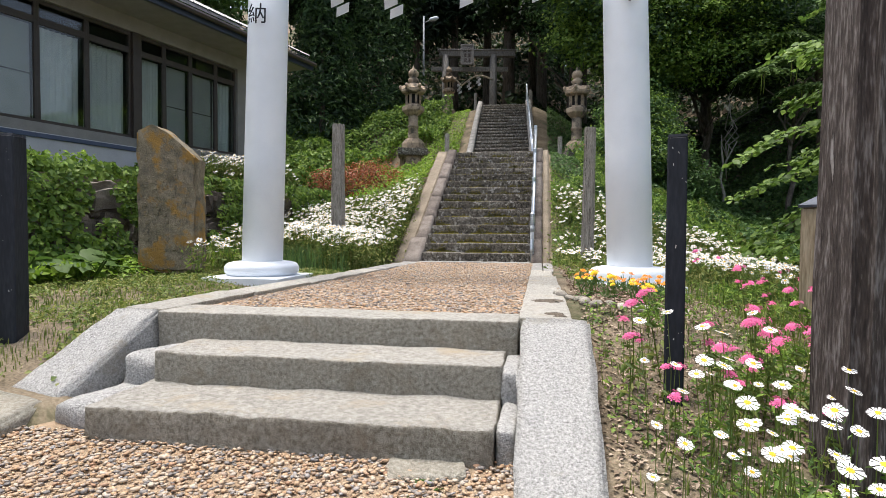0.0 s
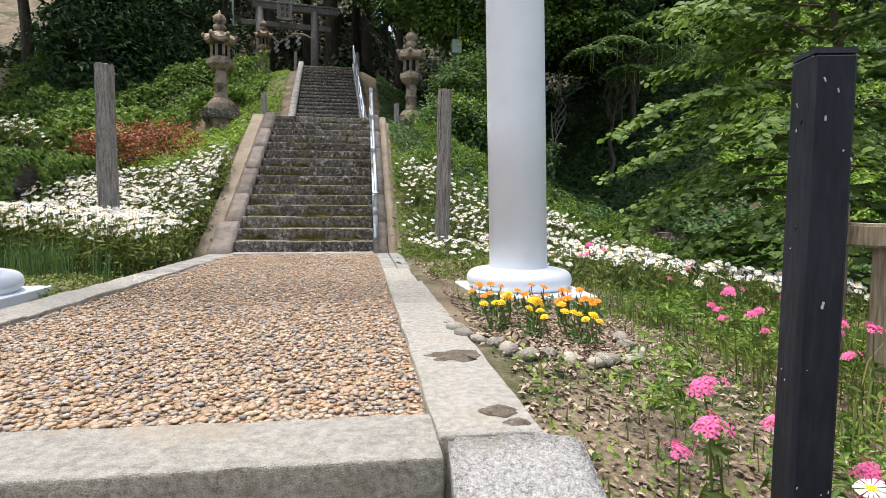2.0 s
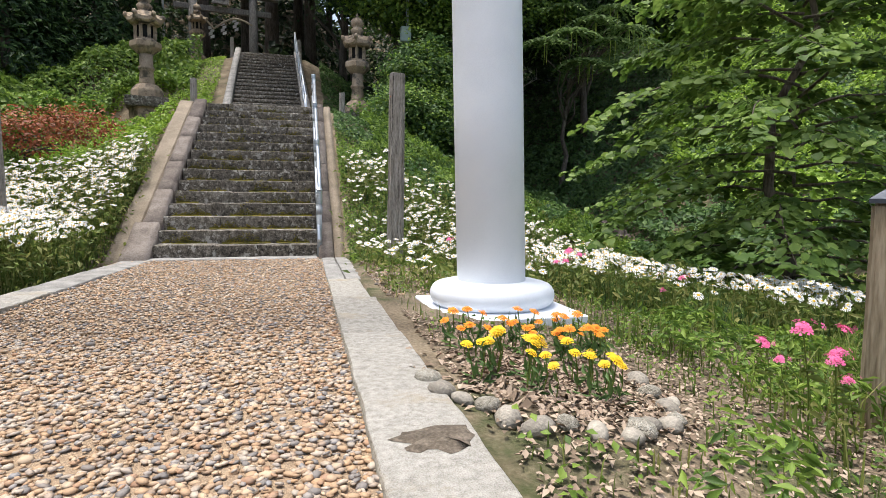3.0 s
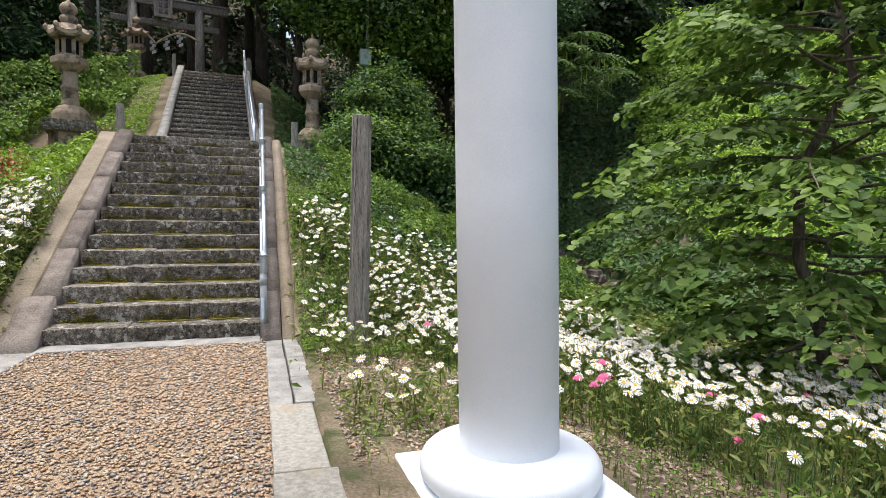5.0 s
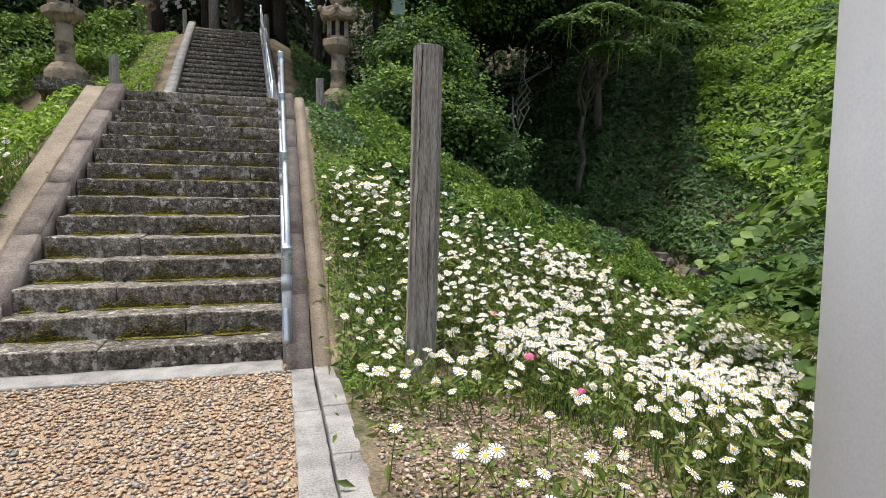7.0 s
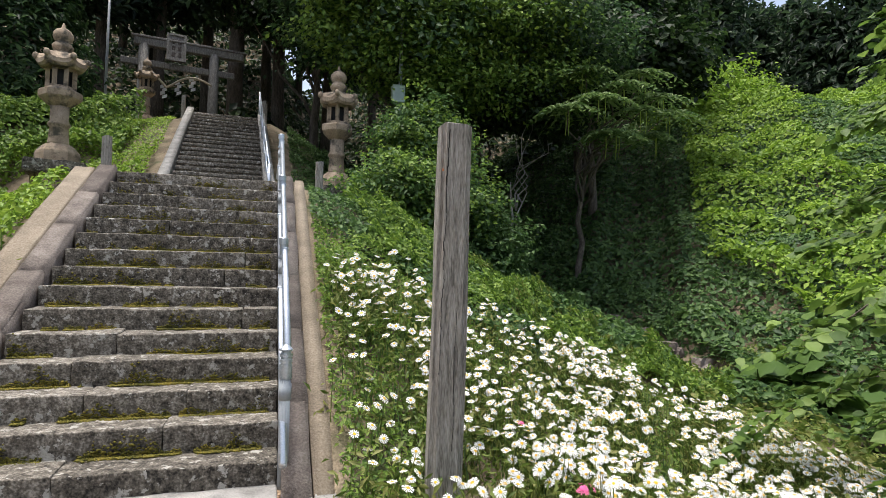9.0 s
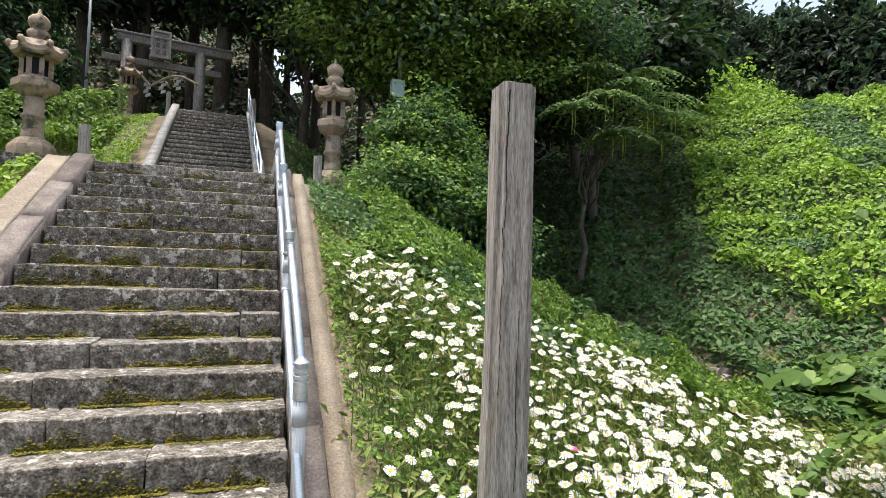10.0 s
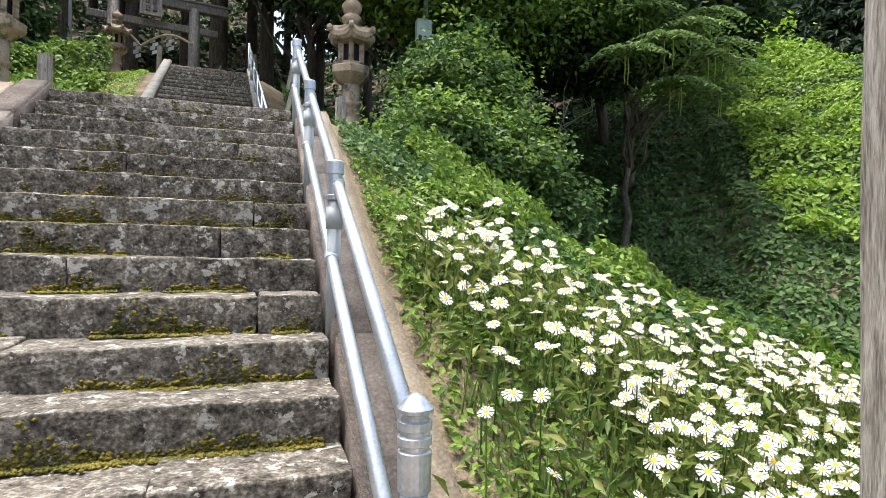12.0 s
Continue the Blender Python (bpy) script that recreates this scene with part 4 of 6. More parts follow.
for edges in groups:
    for j, (a, b) in enumerate(zip(edges, edges[1:])):
        win = part("window", block(b - a, 0.07, 0.06, 0.004), brown_frame, house)
        win.matrix_basis = pose((a + b) / 2, 0.1, 2.5)
        w = b - a
        for x in (-w / 2 + 0.025, w / 2 - 0.025):
            part("frame_stile", block(0.05, 0.06, 2.1, 0.004), brown_frame, win).matrix_basis = pose(x, 0, 0.06)
        part("frame_rail", block(w - 0.1, 0.06, 0.12, 0.004), brown_frame, win).matrix_basis = pose(0, 0, 1.74)
        part("frame_rail", block(w - 0.1, 0.06, 0.07, 0.004), brown_frame, win).matrix_basis = pose(0, 0, 2.1)
        pane = part("pane", block(w - 0.1, 0.008, 1.68, 0), glass, win)
        pane.matrix_basis = pose(0, 0, 0.06)
        pane.visible_shadow = False
        pane = part("transom_pane", block(w - 0.1, 0.008, 0.24, 0), glass, win)
        pane.matrix_basis = pose(0, 0, 1.86)
        pane.visible_shadow = False
        if j % 3 != 1 and not (edges[0] > 2 and j == 2):
            bm = bmesh.new()
            cols = []
            for s in range(41):
                x = -w / 2 + 0.04 + (w - 0.08) * s / 40
                y = 0.16 + 0.035 * math.sin(s * 1.25 + j) + 0.015 * math.sin(s * 2.9)
                cols.append((bm.verts.new((x, y, 0.07)), bm.verts.new((x, y * 0.9, 1.74))))
            for p, q in zip(cols, cols[1:]):
                bm.faces.new((p[0], q[0], q[1], p[1]))
            part("curtain", bm, curtain_mat, win, smooth=True)
        else:
            part("screen", block(w - 0.12, 0.02, 1.66, 0.002), screen_mat, win).matrix_basis = pose(0, 0.1, 0.07)
            part("screen_bar", block(w - 0.12, 0.03, 0.02, 0), brown_frame, win).matrix_basis = pose(0, 0.09, 0.85)
slab("soffit", -9.5, 6.7, -1.0, 0.3, 4.98, 5.06, plaster, house)
slab("fascia", -9.6, 6.8, -1.08, -1.0, 4.95, 5.2, roof_mat, house)
bm = bmesh.new()
for y, z in ((-1.12, 5.2), (4.2, 7.9), (9.5, 5.2)):
    for x in (-9.7, 6.9):
        bm.verts.new((x, y, z))
bm.verts.ensure_lookup_table()
for a in (0, 2):
    bm.faces.new((bm.verts[a], bm.verts[a + 1], bm.verts[a + 3], bm.verts[a + 2]))
bmesh.ops.solidify(bm, geom=bm.faces[:], thickness=-0.08)
roof_ob = part("roof", bm, roof_mat, house)
for i in range(38):
    x = -9.5 + i * 0.435
    bm = tube([(x, -1.1, 5.3), (x, 4.2, 7.99)], [0.02, 0.02], 4)
    part("roof_seam", bm, roof_mat, roof_ob)
part("gutter", tube([(-9.6, -1.14, 5.12), (6.8, -1.14, 5.1)], [0.06, 0.06], 8), brown_frame, house)

# ---- retaining wall below the house ----
terrace_wall = tagged(new("terrace_wall"), "mossy boulder retaining wall half hidden by vines", "stone wall", kind="structure")
wr = random.Random(11)
for row in range(3):
    y = -8.2
    while y < 1.5:
        w = wr.uniform(0.4, 0.8)
        ob = part("boulder", block(0.5, w, 0.5, 0.09, 1, 0.06, wr.randint(0, 99)), kerb_stone, terrace_wall)
        ob.matrix_basis = pose(-5.25 + 0.24 * (y + 4.7) - row * 0.1, y + w / 2, -0.15 + row * 0.48, wr.uniform(-6, 6), 0, -13 + wr.uniform(-8, 8))
        y += w * 0.98

# ---- street lamp ----
street_lamp = tagged(new("street_lamp"), "slim grey lamp pole with a small white head", "street lamp")
part("pole", tube([(-5.6, 22.5, 7.5), (-5.6, 22.5, 13.3)], [0.06, 0.045], 10), steel_grey, street_lamp, smooth=True)
part("arm", tube([(-5.6, 22.5, 12.9), (-5.1, 22.3, 13.0)], [0.03, 0.025], 8), steel_grey, street_lamp, smooth=True)
part("lamp_head", lathe([(0.04, -0.28), (0.11, -0.2), (0.13, 0.1), (0.06, 0.28)], 12), white_paint, street_lamp, smooth=True).matrix_basis = pose(-4.95, 22.25, 13.02, 0, 80, 0)


utility_pole = tagged(new("utility_pole"), "thin pole with a pale green metal box among leaves", "utility pole")
part("pole", tube([(4.1, 9.95, 2.4), (4.1, 9.95, 8.0)], [0.05, 0.045], 10), steel_grey, utility_pole, smooth=True)
part("box", block(0.32, 0.2, 0.45, 0.02), material("pale_green_metal", [(0.25, 0.33, 0.3), (0.32, 0.4, 0.36)], 0.5, 5, 60, 0.1), utility_pole).matrix_basis = pose(4.02, 9.82, 5.7)


# ---- trees and green ----
def limb(p, q, r0, r1, bend=0.1, seed=0):
    rr = random.Random(seed)
    p, q = Vector(p), Vector(q)
    pts, rad = [], []
    for i in range(7):
        f = i / 6
        v = p.lerp(q, f) + Vector((rr.uniform(-1, 1), rr.uniform(-1, 1), rr.uniform(-0.4, 0.6))) * bend * math.sin(math.pi * f)
        pts.append(v)
        rad.append(r0 * (1 - f) + r1 * f)
    return tube(pts, rad, 8)


def crown_points(blobs, n, clump=0.35, per=26):
    """Leaf centres and facings in clumps over the shells of ellipsoids (x, y, z, rx, ry, rz)."""
    blobs = np.asarray(blobs, dtype=float)
    w = blobs[:, 3] * blobs[:, 4] + blobs[:, 4] * blobs[:, 5] + blobs[:, 3] * blobs[:, 5]
    k = n // per
    which = rng.choice(len(blobs), k, p=w / w.sum())
    b = blobs[which]
    d = unit(rng.normal(size=(k, 3)))
    r = rng.uniform(0.25, 1.0, (k, 1)) ** 0.4 * (1 + 0.12 * rng.normal(size=(k, 1)))
    c = b[:, :3] + d * r * b[:, 3:] * (1 + 0.16 * np.sin(d[:, :1] * 5 + b[:, :1]) * np.cos(d[:, 1:2] * 6 + b[:, 2:3]))
    cc = np.repeat(c, per, 0) + rng.normal(size=(k * per, 3)) * clump * np.array([1, 1, 0.45])
    nn = np.repeat(d, per, 0) * 0.5 + np.array([0, 0, 0.7]) + rng.normal(size=(k * per, 3)) * 0.45
    return cc, unit(nn)


def tree(label, x, y, h, r, blobs, n, size, mat, limbs=7, clump=0.35, wide=0.6, base=None, category="tree", name="tree", wood=bark, oval=False):
    z = gz(x, y) - 0.2 if base is None else base
    top = tagged(new(name), label, category)
    tr = random.Random(int(x * 31 + y * 17))
    part("trunk", limb((x, y, z), (x + tr.uniform(-0.3, 0.3), y, z + h), r, r * 0.3, 0.15, int(x * 7 + y)), wood, top, smooth=True)
    for i in range(limbs):
        bb = blobs[i % len(blobs)]
        f = tr.uniform(0.3, 0.85)
        part("limb", limb((x, y, z + h * f), (bb[0] + tr.uniform(-0.6, 0.6) * bb[3], bb[1] + tr.uniform(-0.6, 0.6) * bb[4], bb[2] + tr.uniform(-0.4, 0.5) * bb[5]), r * 0.35, r * 0.06, 0.4, i), wood, top, smooth=True)
    c, nn = crown_points(blobs, n, clump)
    (oval_leaves if oval else leaves)("crown", c, nn, rng.uniform(0.7, 1.25, len(c)) * size, mat, top, wide)
    return top


def conifer(label, x, y, h, r, n, size, mat, z=None, bare=0.15, trunk=0.25):
    z = gz(x, y) - 0.3 if z is None else z
    top = tagged(new("conifer"), label, "conifer")
    part("trunk", limb((x, y, z), (x, y, z + h), trunk, 0.03, 0.05, int(x)), bark, top, smooth=True)
    k = n // 12
    f = rng.uniform(bare, 1, k) ** 1.0
    a = rng.uniform(0, 2 * np.pi, k)
    rad = r * (1 - f) ** 0.75 * (1.05 - bare) * rng.uniform(0.35, 1.0, k) ** 0.5 + 0.1
    c = np.stack([x + rad * np.cos(a), y + rad * np.sin(a), z + h * f - rad * 0.25], -1)
    cc = np.repeat(c, 12, 0) + rng.normal(size=(k * 12, 3)) * np.array([0.28, 0.28, 0.16]) * max(1, size / 0.3)
    out = np.stack([np.cos(a), np.sin(a), np.full(k, 0.9)], -1)
    leaves("needles", cc, np.repeat(out, 12, 0) + rng.normal(size=(k * 12, 3)) * 0.4, rng.uniform(0.7, 1.3, k * 12) * size, mat, top, 0.4, 0.35)
    return top


def cover(name, label, category, region, n, height, size, mat, inside=None, mound=1.2, wide=0.62, seed=0.0, depth=0.35):
    """Leafy ground cover: a shell of leaves over mounds on the ground. region: x0, x1, y0, y1."""
    x, y = rng.uniform(region[0], region[1], n), rng.uniform(region[2], region[3], n)
    if inside is not None:
        ok = inside(x, y)
        x, y = x[ok], y[ok]
    e = 0.12

    def surface(x, y):
        return ground_z(x, y) + height * np.clip(0.55 + 0.6 * lumps(x, y, mound, seed) + 0.22 * lumps(x, y, mound * 0.31, seed + 2), 0.04, 2)
    z = surface(x, y)
    nn = np.stack([(z - surface(x + e, y)) / e, (z - surface(x, y + e)) / e, np.ones(len(x))], -1)
    nn = unit(np.clip(nn, -2, 2)) + rng.normal(size=(len(x), 3)) * 0.42
    z = z - rng.exponential(0.3, len(x)) * depth * height + rng.uniform(-0.03, 0.06, len(x))
    ob = leaves(name, np.stack([x, y, z], -1), nn, rng.uniform(0.6, 1.3, len(x)) * size, mat, None, wide)
    return tagged(ob, label, category, kind="stuff")


def blades(name, label, x, y, h, mat, w=0.012, category="grass"):
    """Grass blades: bent two-piece strips."""
    k = len(x)
    z = ground_z(x, y)
    a = rng.uniform(0, 2 * np.pi, k)
    lean = rng.uniform(0.1, 0.6, k) * h
    dx, dy = np.cos(a), np.sin(a)
    sx, sy = -dy * w / 2, dx * w / 2
    v = np.empty((k, 5, 3))
    v[:, 0] = np.stack([x - sx, y - sy, z - 0.02], -1)
    v[:, 1] = np.stack([x + sx, y + sy, z - 0.02], -1)
    m = np.stack([x + dx * lean * 0.3, y + dy * lean * 0.3, z + h * 0.6], -1)
    v[:, 2] = m + np.stack([sx, sy, 0 * x], -1) * 0.7
    v[:, 3] = m - np.stack([sx, sy, 0 * x], -1) * 0.7
    v[:, 4] = np.stack([x + dx * lean, y + dy * lean, z + h * 0.95], -1)
    b = np.arange(k)[:, None] * 5
    f = np.concatenate([b + np.array([[0, 1, 2]]), b + np.array([[0, 2, 3]]), b + np.array([[3, 2, 4]])])
    return tagged(soup(name, v, f, mat), label, category, kind="stuff")


def axis_x(y):
    return np.interp(y, [0, 9, 17, 30], [0.07, -0.1, -0.5, -1.2])


def off_way(x, y):
    """Clear of the stairs, path, posts and house."""
    a = axis_x(y)
    clear = (x < a - 1.62) | (x > a + 1.55)
    house_side = (x - (-7.5)) * 0.971 - (y + 2.5) * 0.238 > 0.25
    return clear & (house_side | (y > 4.2))


# shrubs and weeds on the house side
cover("bank_shrubs", "dense green shrubs and weeds on the bank", "shrubs", (-11, -1.6, 2.2, 22), 95000, 1.25, 0.15, LEAF["bank"], lambda x, y: off_way(x, y) & ((x < -4.6) | (y > 12.5) & (y < 16) & (x < -2.8)) & ((x < -5.6) | (y < 18)), 1.5, seed=1.0)
cover("bank_weeds", "bright green weeds beside the stairs", "weeds", (-5.2, -1.4, 1.5, 20), 42000, 0.4, 0.09, LEAF["bright"], lambda x, y: off_way(x, y) & (np.hypot(x + 3.6, y - 10.8) > 1.1) & ((x < -3.7) | (y < 12.5)), 0.8, seed=2.0)
cover("bank_weeds", "short dry weeds beside the upper stairs", "weeds", (-3.7, -1.4, 12.5, 20), 9000, 0.12, 0.07, LEAF["bright"], off_way, 0.8, seed=2.0)
cover("terrace_vines", "vines hanging over the boulder wall", "vines", (-7.2, -4.0, -9, 4), 30000, 0.2, 0.1, LEAF["bank"], lambda x, y: off_way(x, y) & (x < -4.45 + 0.24 * (y + 4.7)), 0.9, seed=3.0)
cover("terrace_weeds", "bright weeds along the boulder wall", "weeds", (-6.6, -3.2, -7.5, 3), 10000, 0.3, 0.1, LEAF["bright"], lambda x, y: off_way(x, y) & (x < -4.0 + 0.24 * (y + 4.7)), 0.7, seed=4.0)
cover("house_shrubs", "green shrubs between house and stairs", "shrubs", (-6.6, -2.9, -1.2, 7), 30000, 0.5, 0.12, LEAF["bank"], lambda x, y: off_way(x, y) & (x < -3.6 - 0.12 * y), 1.1, seed=11.0)
# vines on the face of the boulder wall
k = 22000
y = rng.uniform(-9, 2.5, k)
f = rng.uniform(0, 1, k)
ok = lumps(y * 2, f * 3, 1.0, 1.0) > -0.25
y, f = y[ok], f[ok]
x = -4.93 + 0.24 * (y + 4.7) - 0.3 * f + rng.uniform(-0.05, 0.12, len(y))
vines = leaves("wall_vines", np.stack([x, y, -0.1 + 1.65 * f], -1), rng.normal(size=(len(y), 3)) * 0.4 + np.array([0.8, -0.3, 0.5]), rng.uniform(0.06, 0.13, len(y)), LEAF["bank"])
tagged(vines, "leafy vines hanging down the boulder wall", "vines", kind="stuff")
# far slope
cover("ivy_slope", "dark ivy and vines covering the hillside", "ivy", (5.0, 24, 1.0, 26), 120000, 0.7, 0.18, LEAF["mid"], lambda x, y: (x > 9.2 - 0.12 * (y - 6) - np.clip((y - 6) * 0.35, 0, 3)) & ((np.abs(x - 9.6 + 0.12 * (y - 6)) > 0.75) | (y > 8.5)), 1.6, seed=5.0)
cover("bright_scrub", "bright green scrub covering the sunny hillside", "scrub", (11, 34, -12, 26), 150000, 1.3, 0.18, LEAF["bright"], lambda x, y: x > 12.5 + np.clip(y - 9, 0, 20) * 0.75, 2.2, seed=6.0)
cover("stream_weeds", "weeds and low shrubs along the stream", "weeds", (2.4, 11, 1.6, 16), 60000, 0.55, 0.12, LEAF["mid"], lambda x, y: off_way(x, y) & (np.abs(x - 9.6 + 0.12 * (y - 6)) > 0.75) & (y > 5.6 - 0.55 * x + 1.2) & (y > 1.2 + 0.3 * (x < 5)) & (np.hypot(x - 2.5, y - 9.6) > 1.1), 1.0, seed=7.0)
cover("stream_weeds", "bright weeds between daisies and stream", "weeds", (4.5, 12, -12, 6), 36000, 0.4, 0.1, LEAF["grass"], lambda x, y: ((x > 6.3 + 0.1 * y) | (y < -6.5) & (x > 4.6)) & (np.abs(x - 9.6 + 0.12 * (y - 6)) > 0.7), 0.9, seed=8.0)
cover("bank_weeds", "green weeds on the bank beside the kerb", "weeds", (1.55, 4.4, 1.2, 17), 34000, 0.34, 0.085, LEAF["mid"], lambda x, y: off_way(x, y) & (np.hypot(x - 2.5, y - 9.6) > 1.1) & (y > 3.4 - 0.7 * (x - 1.6)) & ((x > 2.9) | (y < 3.6) | (y > 9.6)), 0.8, seed=12.0)
cover("bank_weeds", "short green weeds below the stone lantern", "weeds", (1.55, 2.9, 3.6, 9.6), 9000, 0.1, 0.07, LEAF["mid"], lambda x, y: off_way(x, y) & (np.hypot(x - 2.5, y - 9.6) > 0.75), 0.8, seed=12.0)
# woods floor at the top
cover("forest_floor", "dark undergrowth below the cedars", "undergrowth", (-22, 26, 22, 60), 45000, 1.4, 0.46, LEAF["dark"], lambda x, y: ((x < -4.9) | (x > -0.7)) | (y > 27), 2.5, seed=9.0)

tree("broad dark tree wrapped in vines behind the lantern", 5.1, 12.2, 7.5, 0.42,
     [(4.6, 11, 8.2, 2.6, 2.4, 1.7), (7.4, 12, 9.0, 3.0, 2.6, 2.0), (5.4, 12.5, 11.5, 3.6, 3.2, 2.4), (2.6, 13, 9.2, 1.6, 1.8, 1.7), (9.2, 11, 8.4, 2.2, 2.2, 1.3), (3.4, 10.3, 10, 1.9, 1.8, 1.8), (0.6, 13.2, 13.4, 3.4, 3.4, 1.8)],
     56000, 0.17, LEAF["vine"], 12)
vine_tree = [o for o in bpy.data.objects if o.get("label", "").startswith("broad dark tree")][0]
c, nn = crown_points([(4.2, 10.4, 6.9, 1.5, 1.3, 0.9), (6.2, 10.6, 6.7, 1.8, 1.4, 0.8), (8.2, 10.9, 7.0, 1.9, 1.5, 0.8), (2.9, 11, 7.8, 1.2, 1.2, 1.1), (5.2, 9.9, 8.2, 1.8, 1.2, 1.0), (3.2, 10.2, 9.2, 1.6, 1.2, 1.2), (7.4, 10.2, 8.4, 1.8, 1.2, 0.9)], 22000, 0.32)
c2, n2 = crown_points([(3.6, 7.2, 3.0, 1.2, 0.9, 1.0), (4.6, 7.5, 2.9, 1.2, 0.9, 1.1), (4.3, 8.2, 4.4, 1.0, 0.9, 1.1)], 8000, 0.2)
# front leaves in a lighter green, sunlight put into their colour
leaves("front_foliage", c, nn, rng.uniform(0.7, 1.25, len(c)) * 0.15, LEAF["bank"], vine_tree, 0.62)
tree("dense ivy-covered bush beside the stairs", 4.0, 7.6, 2.4, 0.18,
     [(3.6, 7.4, 2.7, 1.2, 1.0, 1.1), (4.7, 7.8, 2.6, 1.2, 1.0, 1.2), (4.3, 8.4, 4.2, 1.1, 1.0, 1.2), (5.0, 10.8, 5.2, 1.0, 1.0, 1.6), (5.6, 7.5, 2.0, 0.9, 0.8, 0.8)],
     34000, 0.12, LEAF["mid"], 6, 0.2, category="bush", name="bush")
# wood trees: deep shade is put into the near-black leaf colour
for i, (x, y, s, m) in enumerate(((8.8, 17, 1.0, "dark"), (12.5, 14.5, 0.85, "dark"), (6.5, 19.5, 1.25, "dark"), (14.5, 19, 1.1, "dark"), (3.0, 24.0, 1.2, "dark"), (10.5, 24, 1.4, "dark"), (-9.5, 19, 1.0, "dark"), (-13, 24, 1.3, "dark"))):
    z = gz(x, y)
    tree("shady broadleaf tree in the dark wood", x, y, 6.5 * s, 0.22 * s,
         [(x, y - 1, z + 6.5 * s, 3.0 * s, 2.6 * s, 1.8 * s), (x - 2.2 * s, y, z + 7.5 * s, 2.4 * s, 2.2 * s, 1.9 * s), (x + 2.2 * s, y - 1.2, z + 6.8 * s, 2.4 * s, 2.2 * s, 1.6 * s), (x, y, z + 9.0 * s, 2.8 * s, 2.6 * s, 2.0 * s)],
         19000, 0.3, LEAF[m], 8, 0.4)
def frond_tree(label, x, y, h, tips, mat, seed):
    """A young tree whose twigs end in rosettes of long compound leaves with hanging catkins."""
    tr = random.Random(seed)
    z = gz(x, y) - 0.2
    top = tagged(new("tree"), label, "tree")
    part("trunk", limb((x, y, z), (x, y - 0.3, z + h), 0.11, 0.05, 0.2, 4), bark, top, smooth=True)
    cs, ns, ss, catkins = [], [], [], 0
    for tip in tips:
        tip = Vector(tip)
        part("limb", limb((x, y - 0.2, z + h * tr.uniform(0.6, 0.95)), tip, 0.04, 0.012, 0.3, tr.randint(0, 99)), bark, top, smooth=True)
        for k in range(13):
            a = k * 2.399 + tr.uniform(-0.2, 0.2)
            long = tr.uniform(0.7, 1.15)
            for q in range(1, 10):
                u = q / 9
                mid = tip + Vector((math.cos(a) * long * u, math.sin(a) * long * u, long * (0.28 * u - 0.6 * u * u) + 0.1))
                for side in (-1, 1):
                    o = Vector((-math.sin(a), math.cos(a), -0.35)) * side * 0.1
                    o.z = -0.035
                    cs.append(tuple(mid + o))
                    ns.append((math.cos(a) * 0.3 + side * -math.sin(a) * 0.4 + tr.gauss(0, 0.1), math.sin(a) * 0.3 + side * math.cos(a) * 0.4 + tr.gauss(0, 0.1), 0.85))
                    ss.append(0.19 * (1.15 - 0.5 * abs(u - 0.5)))
        for k in range(2):
            c = tip + Vector((tr.uniform(-0.25, 0.25), tr.uniform(-0.25, 0.25), 0))
            part("catkin", tube([c, c + Vector((0.01, 0, -0.3)), c + Vector((0, 0.02, -0.62))], [0.011, 0.013, 0.006], 5), LEAF["yellow"], top)
    leaves("crown", np.array(cs), np.array(ns), np.array(ss), mat, top, 0.42, 0.2)
    return top


frond_tree("young tree with drooping compound leaves at the wood edge", 10.2, 11.6, 4.2,
           [(9.05, 8.7, 6.0), (8.3, 8.9, 5.7), (9.9, 8.9, 6.5), (10.7, 9.3, 6.0), (9.6, 9.0, 5.2), (10.9, 9.4, 7.1), (10.2, 9.6, 5.4), (11.6, 9.8, 6.6), (9.2, 9.6, 7.0), (11.5, 9.9, 5.5), (12.3, 10.2, 6.3)], LEAF["frond"], 5)
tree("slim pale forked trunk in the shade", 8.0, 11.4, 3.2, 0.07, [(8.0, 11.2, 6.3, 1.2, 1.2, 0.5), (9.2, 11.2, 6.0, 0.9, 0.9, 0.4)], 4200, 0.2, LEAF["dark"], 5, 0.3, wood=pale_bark)

